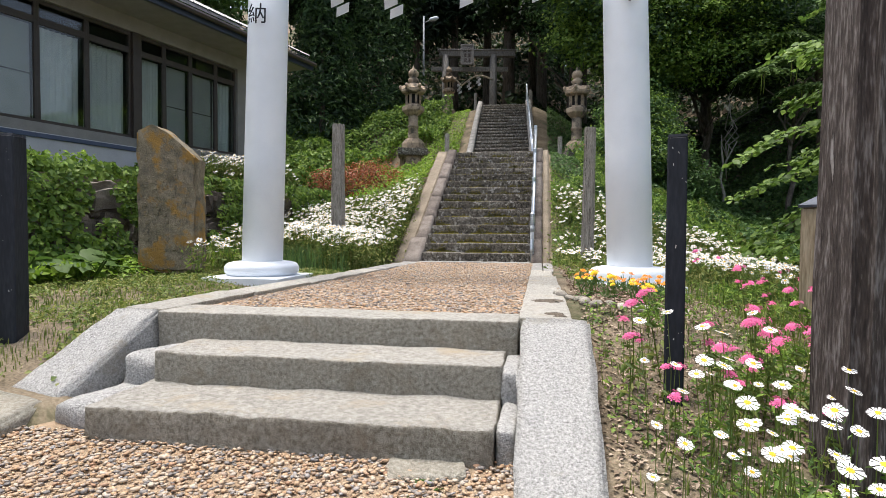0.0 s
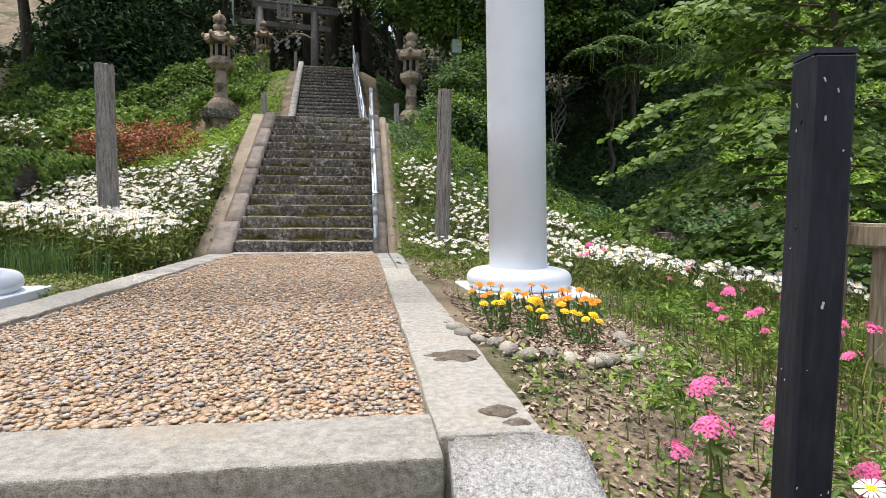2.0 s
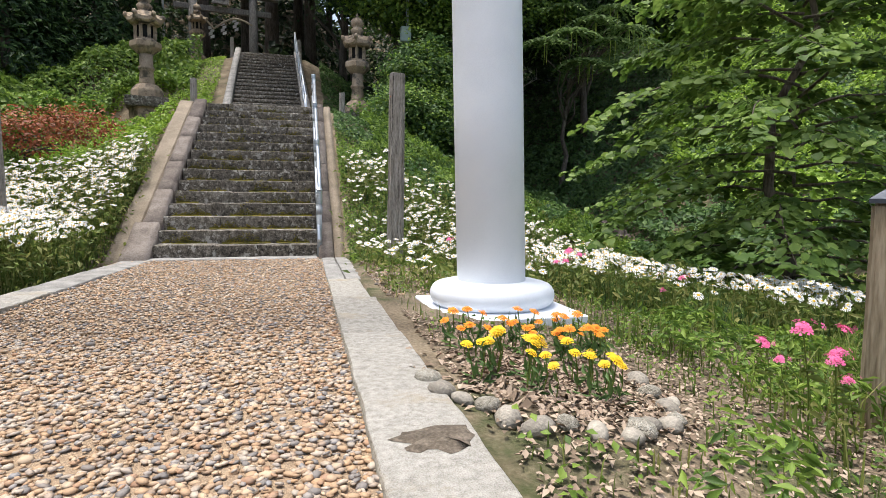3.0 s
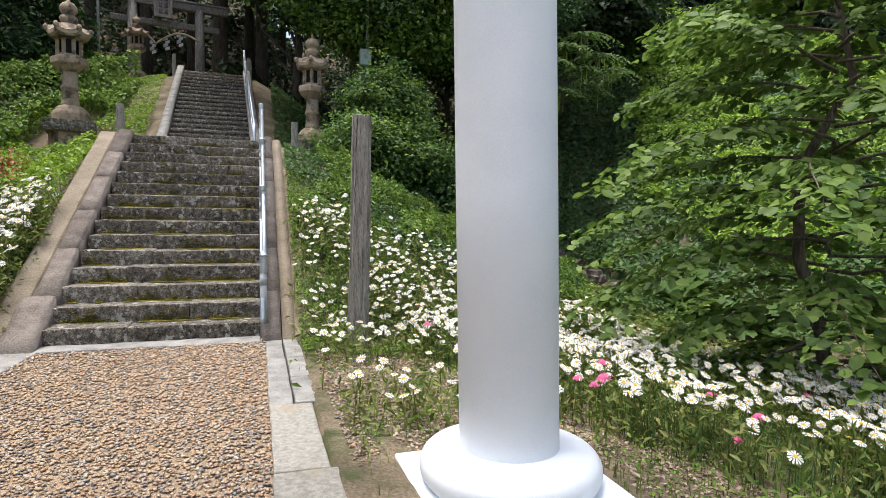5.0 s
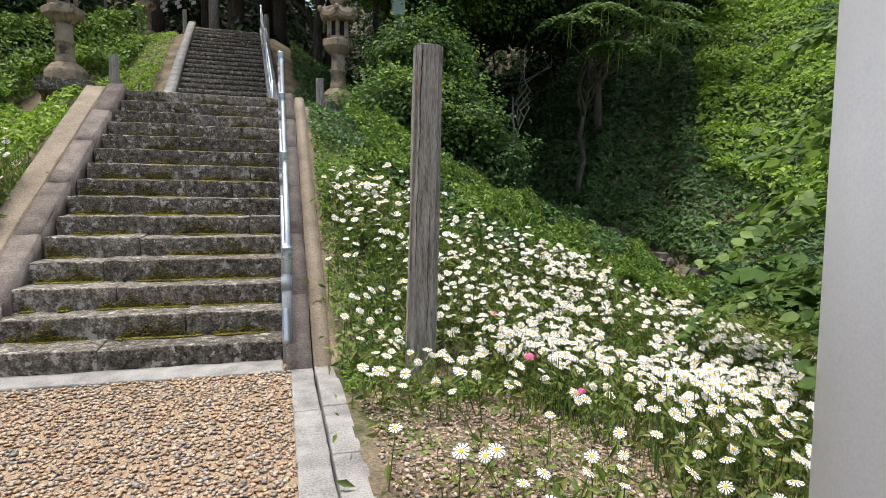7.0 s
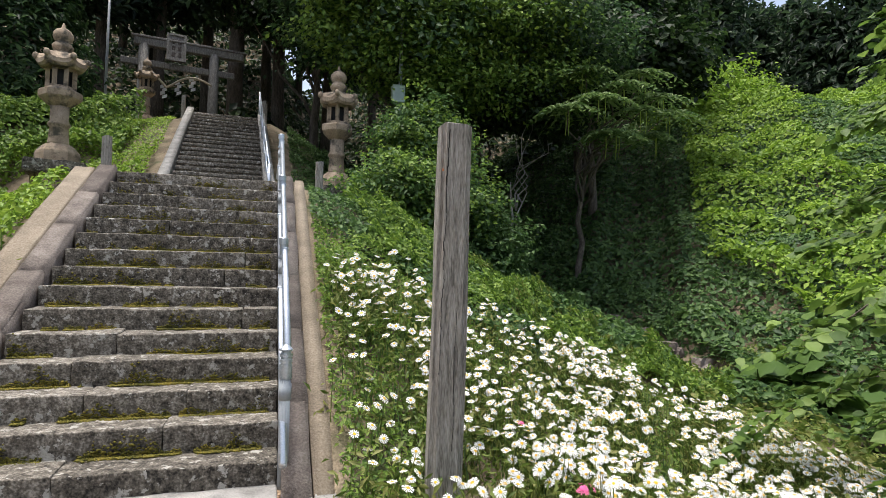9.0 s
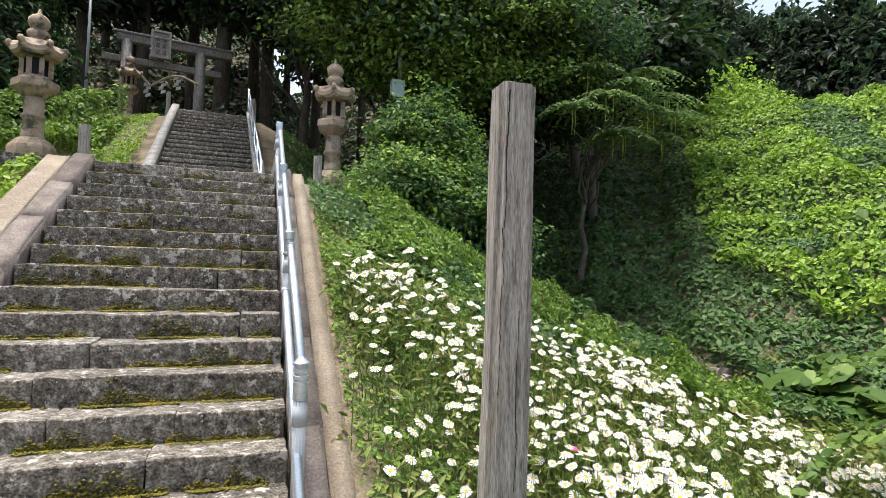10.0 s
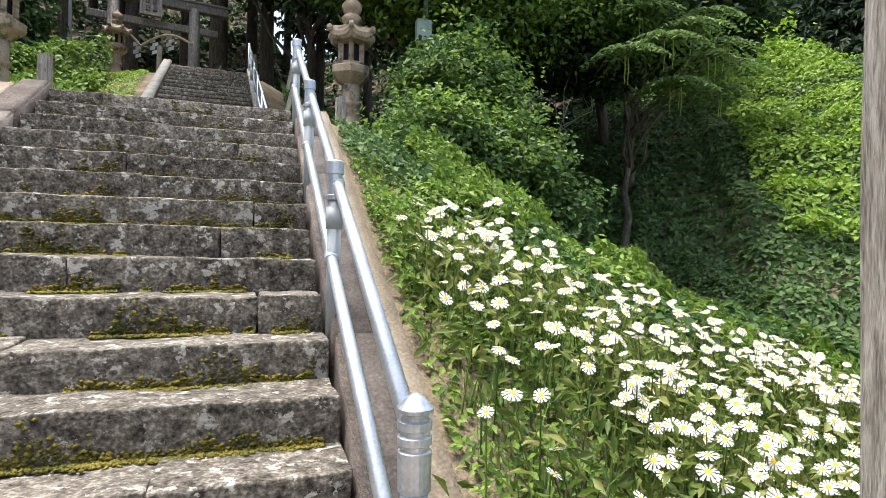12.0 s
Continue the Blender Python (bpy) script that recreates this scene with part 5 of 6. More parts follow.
# layered tree at the path side
def layered_tree(label, x, y, height, reach, boughs, mat, seed):
    """A spreading tree: arching boughs with flat sprays of drooping oval leaves."""
    tr = random.Random(seed)
    z = gz(x, y) - 0.2
    top = tagged(new("tree"), label, "tree")
    part("trunk", limb((x, y, z), (x + 0.2, y + 0.1, z + height), 0.085, 0.02, 0.3, 3), bark, top, smooth=True)
    cs, ns, ss = [], [], []
    for i in range(boughs):
        f = (i + 0.5) / boughs
        a = i * 2.399 + tr.uniform(-0.3, 0.3)
        long = reach * (0.62 + 0.5 * math.sin(math.pi * min(1, 0.15 + f * 0.95))) * tr.uniform(0.82, 1.1)
        z0 = z + 0.5 + f * (height - 0.6)
        rise = tr.uniform(0.05, 0.3) + 0.25 * f
        droop = tr.uniform(0.35, 0.6) + 0.5 * (1 - f)
        pts = []
        for j in range(9):
            u = j / 8
            pts.append(Vector((x + long * u * math.cos(a + 0.25 * u), y + long * u * math.sin(a + 0.25 * u), z0 + long * (rise * u - droop * u * u * 0.6) + 0.03 * tr.uniform(-1, 1))))
        part("limb", tube(pts, [0.022 * (1 - 0.85 * k / 8) for k in range(9)], 6), bark, top, smooth=True)
        for j in range(30):
            u = 0.2 + 0.8 * (j + tr.random()) / 30
            k = min(7, int(u * 8))
            p = pts[k].lerp(pts[k + 1], u * 8 - k)
            side = 1 if j % 2 else -1
            b = a + 0.25 * u + side * tr.uniform(0.4, 1.25)
            tl = tr.uniform(0.3, 0.8) * (1.15 - 0.5 * u)
            n = 6 + int(8 * tl)
            for q in range(n):
                w = (q + 1) / n
                d = Vector((math.cos(b), math.sin(b), 0.05 - 0.3 * w))
                c = p + d * tl * w + Vector((tr.gauss(0, 0.035), tr.gauss(0, 0.035), tr.gauss(0, 0.025) - 0.03))
                cs.append(c)
                ns.append((0.5 * math.cos(b) + tr.gauss(0, 0.3), 0.5 * math.sin(b) + tr.gauss(0, 0.3), 0.8))
                ss.append(tr.uniform(0.08, 0.145))
    oval_leaves("crown", np.array([tuple(c) for c in cs]), np.array(ns), np.array(ss), mat, top, 0.78)
    return top


spreading = layered_tree("low spreading tree with layered light green leaves", 7.0, -2.1, 5.6, 2.45, 58, LEAF["layered"], 12)

# conifers behind the torii and on the far ridge
cr = random.Random(3)
for x, y, h, r, tk in ((-0.75, 25.6, 24, 3.0, 0.42), (1.3, 26.5, 24, 3.2, 0.36), (-4.6, 28, 22, 3, 0.34), (-7.0, 27, 20, 3, 0.3), (-2.6, 31, 24, 3, 0.36), (-10.5, 29, 20, 3.2, 0.3), (0.6, 33, 24, 3.2, 0.36), (4.2, 31, 22, 3.4, 0.34), (-6.2, 34, 22, 3.2, 0.3),
                       (-14, 33, 20, 3.4, 0.3), (7.5, 34, 22, 3.6, 0.34), (-1.2, 38, 22, 3.6, 0.32), (11, 38, 22, 3.6, 0.3), (-9, 40, 22, 3.6, 0.3), (3, 42, 22, 3.8, 0.3), (-18, 38, 20, 3.6, 0.3)):
    conifer("tall dark cedar with a bare lower trunk", x, y, h, r, 8000, 0.48, LEAF["conifer"], bare=0.3, trunk=tk)
conifer("dense dark spruce on the bank", -6.6, 16.5, 8, 2.4, 12000, 0.24, LEAF["vine"], bare=0.02, trunk=0.16)
conifer("dense dark spruce beside the house", -8.4, 13.5, 7, 2.2, 10000, 0.24, LEAF["vine"], bare=0.02, trunk=0.16)
first = None
for i in range(75):
    a = radians(cr.uniform(22, 66))
    d = cr.uniform(44, 62)
    x, y = d * math.sin(a), d * math.cos(a)
    s = cr.uniform(0.7, 1.02)
    if first is None:
        first = conifer("tall dark conifer on the far ridge", 0, 0, 12.5, 2.8, 2000, 0.95, LEAF["conifer"], z=0, bare=0.05)
        first.matrix_basis = pose(x, y, gz(x, y) - 0.5) @ Matrix.Scale(0.85, 4)
        first["group"] = "ridge conifers"
    else:
        copy_thing(first, pose(x, y, gz(x, y) - 0.5, 0, 0, cr.uniform(0, 360)) @ Matrix.Scale(s, 4))
for x, y, z, s in ((22.5, 20, 9.3, 1.0), (27, 24, 10.5, 1.1)):
    tree("rounded light green tree on the slope", x, y, 3.2, 0.2, [(x, y, z + 1.2, 3.0 * s, 2.6 * s, 2.0 * s), (x + 1.8, y - 1, z + 0.2, 2.2 * s, 2.0 * s, 1.6 * s), (x - 1.8, y - 1, z, 2.2 * s, 2 * s, 1.5 * s)], 14000, 0.26, LEAF["bright"], 6, 0.4)

for x, y, s in ((-13.5, 10, 1.0), (-17, 4, 1.1), (-12, 16, 1.2)):
    z = gz(x, y)
    tree("dark broadleaf tree behind the house", x, y, 7 * s, 0.25, [(x, y, z + 8 * s, 3.4, 3.2, 2.4), (x + 2, y - 2, z + 6.5 * s, 2.4, 2.4, 1.8), (x - 2, y + 1, z + 7.5 * s, 2.6, 2.4, 2)], 18000, 0.26, LEAF["mid"], 6, 0.4)

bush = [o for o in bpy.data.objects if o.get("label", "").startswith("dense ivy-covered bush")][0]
# lighter leaf colour on this side of the bush stands for sunlight
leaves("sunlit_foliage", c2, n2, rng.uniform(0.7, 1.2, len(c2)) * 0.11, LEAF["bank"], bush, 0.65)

# red azalea
tree("low azalea bush with red leaves", -3.5, 2.6, 0.7, 0.05, [(-3.6, 2.4, 1.85, 0.7, 0.5, 0.35), (-2.9, 3.2, 2.1, 0.6, 0.5, 0.3), (-4.2, 2.2, 1.7, 0.5, 0.4, 0.25)], 3200, 0.07, red_leaf, 5, 0.16, base=0.9, category="bush", name="bush")


# ---- butterbur and hosta: large leaves ----
def big_leaf(r):
    """A round ribbed leaf with a notch at its stalk."""
    bm = bmesh.new()
    c = bm.verts.new((0, 0, -0.06 * r))
    ring1, ring2 = [], []
    for i in range(17):
        a = math.pi * (0.12 + 1.76 * i / 16) - math.pi / 2 + math.pi / 2
        w = 1 + 0.06 * math.sin(7 * a)
        ring1.append(bm.verts.new((0.55 * r * math.cos(a), 0.55 * r * math.sin(a), 0.03 * r * (i % 2))))
        ring2.append(bm.verts.new((r * w * math.cos(a), r * w * math.sin(a), -0.12 * r + 0.05 * r * (i % 2))))
    for i in range(16):
        bm.faces.new((c, ring1[i], ring1[i + 1]))
        bm.faces.new((ring1[i], ring2[i], ring2[i + 1], ring1[i + 1]))
    return bm


def leafy_plant(name, label, category, group, x, y, n, spread, height, r, mat, seed):
    pr = random.Random(seed)
    top = tagged(new(name), label, category, group)
    z0 = gz(x, y)
    for i in range(n):
        a, d = pr.uniform(0, 6.28), spread * pr.uniform(0.1, 1) ** 0.6
        px_, py_ = x + d * math.cos(a), y + d * math.sin(a)
        pz = z0 + height * pr.uniform(0.55, 1.1) * (1.1 - 0.5 * d / spread)
        s = r * pr.uniform(0.65, 1.2)
        lf = part("leaf", big_leaf(s), mat, top, smooth=True)
        lf.matrix_basis = pose(px_, py_, pz, pr.uniform(-28, 28), pr.uniform(-28, 28), math.degrees(a) + pr.uniform(-40, 40))
        part("stalk", tube([(x + 0.2 * d * math.cos(a), y + 0.2 * d * math.sin(a), z0 - 0.05), (px_, py_, pz)], [0.014, 0.01], 5), mat, top)
    return top


for i, (x, y) in enumerate(((10.3, 4.9), (10.6, 4.3), (10.4, 3.6), (10.9, 3.0), (11.0, 3.8), (11.1, 4.6), (10.5, 2.7))):
    leafy_plant("butterbur", "large round butterbur leaves beside the stream", "butterbur", "butterbur by the stream", x, y, 11, 0.7, 0.8, 0.28, LEAF["butterbur"], i)
for i, (x, y) in enumerate(((-4.4, -4.7), (-4.9, -5.2))):
    leafy_plant("hosta", "broad-leaved green plant beside the stele", "hosta", "hostas by the wall", x, y, 11, 0.45, 0.42, 0.17, LEAF["butterbur"], i + 50)

# stream bed with a dark bank
water_mat = material("dark_water", [(0.02, 0.02, 0.018), (0.04, 0.038, 0.03)], 0.12, 3, 14, 0.25)
sy = np.linspace(-8, 22, 61)
sxv = 9.6 - 0.12 * (sy - 6)
sz = np.interp(sy, [-60, 4, 30], [-1.3, -1.05, 6.5]) - 0.16
sv = np.concatenate([np.stack([sxv - 0.5, sy, sz], -1), np.stack([sxv + 0.5, sy, sz], -1)])
si = np.arange(60)
stream = soup("water", sv, np.stack([si, si + 61, si + 62, si + 1], -1), water_mat, smooth=True)
tagged(stream, "narrow dark stream running through weeds", "stream", kind="structure")
for i in range(16):
    t_ = i / 15
    y = 2.5 + 7 * t_
    x = 9.6 - 0.12 * (y - 6) + (-0.6 if i % 2 else 0.55) * 1.05
    ob = part("boulder", block(0.6, 0.5, 0.42, 0.12, 1, 0.08, i), kerb_stone)
    ob.matrix_basis = pose(x, y, gz(x, y) - 0.15, 0, 0, i * 47)
    tagged(ob, "brown mossy boulder on the stream bank", "boulder", "stream boulders")


# ---- flowers ----
def flower_arrays(c, nrm, r, petals=13, inner=0.28, wide=1.0):
    """Petals as quads round each centre, and the raised discs as fans."""
    k = len(c)
    t = unit(np.cross(nrm, rng.normal(size=(k, 3))))
    s = np.cross(nrm, t)
    r = np.broadcast_to(np.asarray(r, dtype=float).reshape(-1, 1), (k, 1))
    V = np.empty((k, petals, 4, 3))
    droop = rng.uniform(-0.05, 0.4, (k, 1))
    for i in range(petals):
        a = 2 * np.pi * i / petals
        h = np.pi / petals * 0.84 * wide
        length = rng.uniform(0.86, 1.06, (k, 1))
        for j, (rad, off) in enumerate(((inner, -h * 0.9), (1.0, -h * 0.72), (1.0, h * 0.72), (inner, h * 0.9))):
            rr = r * rad * (length if rad == 1.0 else 1)
            V[:, i, j] = c + (t * np.cos(a + off) + s * np.sin(a + off)) * rr - nrm * r * droop * (rad - inner) + nrm * r * 0.05 * (i % 2)
    F = np.arange(k * petals * 4).reshape(-1, 4)
    D = np.empty((k, 8, 3))
    D[:, 0] = c + nrm * r * 0.16
    for i in range(7):
        a = 2 * np.pi * i / 7
        D[:, i + 1] = c + (t * np.cos(a) + s * np.sin(a)) * r * 0.33 + nrm * r * 0.03
    b = np.arange(k)[:, None, None] * 8
    G = (b + np.array([[0, i + 1, (i + 1) % 7 + 1] for i in range(7)])[None]).reshape(-1, 3)
    return V.reshape(-1, 3), F, D.reshape(-1, 3), G


def stems(x, y, c, w=0.005):
    """Thin three-sided stalks from the ground to the heads."""
    k = len(x)
    z = ground_z(x, y) - 0.03
    v = np.empty((k, 6, 3))
    for i in range(3):
        a = 2 * np.pi * i / 3
        o = np.array([np.cos(a) * w, np.sin(a) * w, 0])
        v[:, i] = np.stack([x, y, z], -1) + o
        v[:, i + 3] = c - np.array([0, 0, 0.01]) + o * 0.6
    b = np.arange(k)[:, None, None] * 6
    f = (b + np.array([[0, 1, 4, 3], [1, 2, 5, 4], [2, 0, 3, 5]])[None]).reshape(-1, 4)
    return v, f


def daisy_bed(label, x, y, height, radius=0.036, spread=0.07):
    top = tagged(new("daisy_bed"), label, "daisies", kind="stuff")
    k = len(x)
    h = height * rng.uniform(0.72, 1.15, k)
    c = np.stack([x + rng.normal(0, spread, k), y + rng.normal(0, spread, k), ground_z(x, y) + h], -1)
    nrm = unit(np.stack([rng.normal(-0.06, 0.32, k), rng.normal(-0.4, 0.32, k), np.full(k, 0.88)], -1))
    V, F, D, G = flower_arrays(c, nrm, radius * rng.uniform(0.75, 1.2, k))
    soup("petals", V, F, petal_white, top)
    soup("discs", D, G, disc_yellow, top, smooth=True)
    v, f = stems(x, y, c)
    soup("stems", v, f, LEAF["grass"], top)
    n = k * 13
    i = rng.integers(0, k, n)
    q = rng.uniform(0.05, 0.9, n)
    p = np.stack([x[i] + rng.normal(0, 0.09, n), y[i] + rng.normal(0, 0.09, n), ground_z(x[i], y[i]) + h[i] * q], -1)
    leaves("foliage", p, rng.normal(size=(n, 3)) * 0.7 + np.array([0, -0.2, 0.6]), rng.uniform(0.04, 0.11, n), LEAF["grass"], top, 0.34)
    return top


def scatter(n, region, inside, clumping=0.6, scale=0.55, seed=0.0):
    x, y = rng.uniform(region[0], region[1], n), rng.uniform(region[2], region[3], n)
    ok = inside(x, y) & (rng.uniform(size=n) < np.clip(0.5 + clumping * lumps(x, y, scale, seed), 0.05, 1))
    return x[ok], y[ok]


x, y = scatter(9500, (-5.0, -1.5, -3.0, 2.6), lambda x, y: (x < -1.55) & (y > -2.6 - 0.35 * (x + 1.5)) & (np.hypot(x + 2.31, y + 4.1) > 0.8) & (y < 2.6 + 0.5 * (x + 1.5)), 0.5, 0.7, 1.0)
daisy_bed("thick bank of white daisies beside the stairs", x, y, 0.62)
x, y = scatter(650, (-5.2, -3.0, -6.0, -2.0), lambda x, y: (np.hypot(x + 3.86, y + 3.7) > 0.5) & (x > -5.3 + 0.24 * (y + 4.7)) & (y > -3.6 - 0.9 * (x + 4)), 0.5, 0.7, 2.0)
daisy_bed("scattered white daisies round the stele", x, y, 0.45)


def right_bed(x, y):
    top = np.interp(x, [1.6, 2.3, 4.8, 5.8, 6.5, 7.2], [1.8, 2.3, 2.1, 1.6, 0.6, -0.6])
    foot = np.interp(x, [1.6, 2.1, 2.6, 2.9, 3.3, 4.0], [0.25, 0.15, -0.1, -1.2, -2.9, -4.5])
    edge = np.sin(x * 91.7 + y * 53.1)
    return (x > 1.62) & (x < 7.2) & (y < top + 0.25 * edge) & (y > foot + 0.5 * np.maximum(edge, -0.4)) & (np.hypot(x - 2.13, y + 0.5) > 0.3)


x, y = scatter(8200, (1.6, 7.2, -4.6, 3.6), right_bed, 0.6, 0.75, 3.0)
daisy_bed("wide drift of white daisies on the slope", x, y, 0.44, 0.037)
x, y = scatter(330, (1.56, 3.3, -3.2, 0.5), lambda x, y: (np.hypot(x - 2.31, y + 4.1) > 0.95) & (np.hypot(x - 2.13, y + 0.6) > 0.26) & ((y > -1.6) | (x > 1.7 + 0.2 * np.sin(9 * y))), 0.5, 0.7, 4.0)
daisy_bed("scattered white daisies at the edge of the path", x, y, 0.3)
x, y = scatter(40, (1.25, 1.75, -0.6, 1.6), lambda x, y: (x > 1.52), 0.5, 0.7, 5.0)
daisy_bed("few white daisies leaning over the stair kerb", x - 0.02, y, 0.42)

# grass and weeds
x, y = scatter(60000, (-7.5, -1.55, -11, -2.2), lambda x, y: (x > -5.2 + 0.24 * (y + 4.7)) & (np.abs(x + 2.31) + np.abs(y + 4.1) > 0.8) & ((y > -7.6) | (x < -2.2)), 0.5, 0.5, 6.0)
blades("lawn", "short patchy lawn grass beside the path", x, y, rng.uniform(0.025, 0.07, len(x)), LEAF["grass"], 0.01)
cover("lawn_clover", "low clover and moss in the lawn", "clover", (-6.5, -1.6, -9, -2.3), 30000, 0.04, 0.045, LEAF["grass"], lambda x, y: (x > -5.1 + 0.24 * (y + 4.7)) & (lumps(x, y, 0.7, 5) > -0.35) & (np.abs(x + 2.31) + np.abs(y + 4.1) > 0.75), 0.5)
x, y = scatter(30000, (1.65, 7.0, -11, 1.2), lambda x, y: (np.hypot(x - 2.31, y + 4.1) > 0.62) & (np.hypot((x - 2.02) / 0.62, (y + 5.8) / 0.8) > 1), 0.6, 0.6, 7.0)
blades("weed_grass", "loose green grass and weeds beside the path", x, y, rng.uniform(0.03, 0.11, len(x)), LEAF["grass"], 0.008)
x, y = scatter(4200, (2.7, 5.5, -9.5, -4.6), lambda x, y: x > 2.9 + 0.4 * np.sin(3 * y), 0.7, 0.6, 8.0)
blades("tall_grass", "taller green grass near the fence", x, y, rng.uniform(0.12, 0.34, len(x)), LEAF["grass"], 0.01)
x, y = scatter(14000, (-4.8, -1.55, -2.9, 3.0), lambda x, y: x < -1.6, 0.5, 0.6, 9.0)
blades("daisy_grass", "green stems and grass among daisies", x, y, rng.uniform(0.15, 0.5, len(x)), LEAF["mid"], 0.01)
x, y = scatter(22000, (1.62, 7.5, -4.6, 4.0), right_bed, 0.5, 0.6, 10.0)
blades("daisy_grass", "green stems and grass among daisies", x, y, rng.uniform(0.12, 0.4, len(x)), LEAF["mid"], 0.01)
cover("clover_patches", "low clover and weeds in the bare soil", "weeds", (1.65, 5.0, -10, -1.5), 13000, 0.06, 0.036, LEAF["bank"],
      lambda x, y: (lumps(x, y, 0.6, 3) > -0.2) & (np.hypot(x - 2.31, y + 4.1) > 0.75) & (np.hypot((x - 2.02) / 0.62, (y + 5.8) / 0.8) > 1), 0.5)
x, y = scatter(52000, (1.6, 4.0, -9.6, -1.0), lambda x, y: (np.hypot(x - 2.31, y + 4.1) > 0.75), 0.3, 0.7, 11.0)
chips_ob = leaves("bark_litter", np.stack([x, y, ground_z(x, y) + rng.uniform(0.0, 0.025, len(x))], -1), rng.normal(size=(len(x), 3)) * 0.22 + np.array([0, 0, 1]), rng.uniform(0.014, 0.045, len(x)), chips, None, 0.55)
tagged(chips_ob, "brown bark chips and dry leaves on the soil", "bark litter", kind="stuff")
x, y = scatter(5000, (1.6, 3.6, -3.6, -0.3), lambda x, y: x > 1.55, 0.5, 0.5, 12.0)
tagged(pebbles("loose_stones", x, y, ground_z(x, y) + 0.005, rng.uniform(0.008, 0.02, len(x)), pebble, None), "small loose stones in the flower bed", "stones", kind="stuff")


def single_flower(name, label, category, group, height, radius, mat, petals, disc=disc_yellow, double=0):
    """One flower on its stalk; its foot is at the origin."""
    top = tagged(new(name), label, category, group)
    part("stem", tube([(0, 0, -0.05), (0.02, 0.01, height * 0.5), (0, 0, height)], [0.004, 0.0035, 0.003], 5), LEAF["grass"], top)
    nrm = unit(np.array([[0.05, -0.35, 0.9]]))
    for d in range(double + 1):
        V, F, D, G = flower_arrays(np.array([[0, 0, height]]) + nrm * radius * 0.22 * d, nrm, radius * (1 - 0.25 * d), petals, 0.2, 1.2)
        soup("petals", V, F, mat, top)
    soup("disc", D, G, disc, top, smooth=True)
    n = 7
    p = np.stack([rng.normal(0, 0.03, n), rng.normal(0, 0.03, n), rng.uniform(0.05, 0.75, n) * height], -1)
    tagged(leaves("foliage", p, rng.normal(size=(n, 3)) + np.array([0, 0, 0.5]), rng.uniform(0.05, 0.1, n), LEAF["mid"], top, 0.28), kind="stuff")
    return top


def plant_all(first, spots, seed, low=0.8, high=1.15):
    pr = random.Random(seed)
    for i, (x, y) in enumerate(spots):
        s = pr.uniform(low, high)
        m = pose(x, y, gz(x, y), pr.uniform(-9, 9), pr.uniform(-9, 9), pr.uniform(-60, 60)) @ Matrix.Scale(s, 4)
        if i == 0:
            first.matrix_basis = m
        else:
            copy_thing(first, m)


fr = random.Random(21)
d1 = single_flower("daisy", "tall white daisy with yellow centre near the timber post", "daisy", "foreground daisies", 1.0, 0.054, petal_white, 17)
plant_all(d1, [(fr.uniform(1.85, 2.35), fr.uniform(-9.6, -8.9)) for _ in range(26)] + [(fr.uniform(2.2, 3.0), fr.uniform(-8.9, -7.9)) for _ in range(14)] + [(fr.uniform(1.78, 2.15), fr.uniform(-9.0, -8.2)) for _ in range(14)] + [(fr.uniform(1.72, 2.2), fr.uniform(-9.5, -8.5)) for _ in range(16)] + [(fr.uniform(2.02, 2.32), fr.uniform(-9.7, -9.25)) for _ in range(11)], 1, 0.6, 1.0)


def pink_flower():
    top = tagged(new("pink_flower"), "rounded bright pink flower cluster on a leafy stalk", "flower", "pink flowers beside the path")
    h = 0.54
    part("stem", tube([(0, 0, -0.05), (0.015, 0, h * 0.5), (0, 0, h)], [0.005, 0.004, 0.003], 5), LEAF["grass"], top)
    k = 26
    c = np.stack([rng.normal(0, 0.03, k), rng.normal(0, 0.03, k), h + rng.uniform(-0.012, 0.02, k)], -1)
    nrm = unit(np.stack([c[:, 0] * 22, c[:, 1] * 22 - 0.3, np.full(k, 1.0)], -1))
    V, F, D, G = flower_arrays(c, nrm, 0.019, 5, 0.1, 0.9)
    tagged(soup("petals", V, F, petal_pink, top), kind="stuff")
    n = 12
    p = np.stack([rng.normal(0, 0.03, n), rng.normal(0, 0.03, n), rng.uniform(0.05, 0.8, n) * h], -1)
    tagged(leaves("foliage", p, rng.normal(size=(n, 3)) + np.array([0, 0, 0.4]), rng.uniform(0.06, 0.11, n), LEAF["grass"], top, 0.35), kind="stuff")
    return top


spots = [(fr.uniform(1.75, 2.1), fr.uniform(-8.6, -7.5)) for _ in range(8)] + [(fr.uniform(2.15, 3.0), fr.uniform(-8.7, -7.75)) for _ in range(30)] + \
        [(fr.uniform(2.75, 3.4), fr.uniform(-7.2, -6.1)) for _ in range(17)] + [(fr.uniform(3.2, 5.5), fr.uniform(-4.4, -2.8)) for _ in range(9)] + \
        [(fr.uniform(-4.9, -4.3), fr.uniform(-6.2, -5.2)) for _ in range(4)] + [(2.7, -1.3), (3.0, 0.2), (2.9, -1.6)]
spots += [(fr.uniform(1.85, 2.5), fr.uniform(-8.4, -7.9)) for _ in range(7)]
plant_all(pink_flower(), spots, 2, 0.55, 0.98)

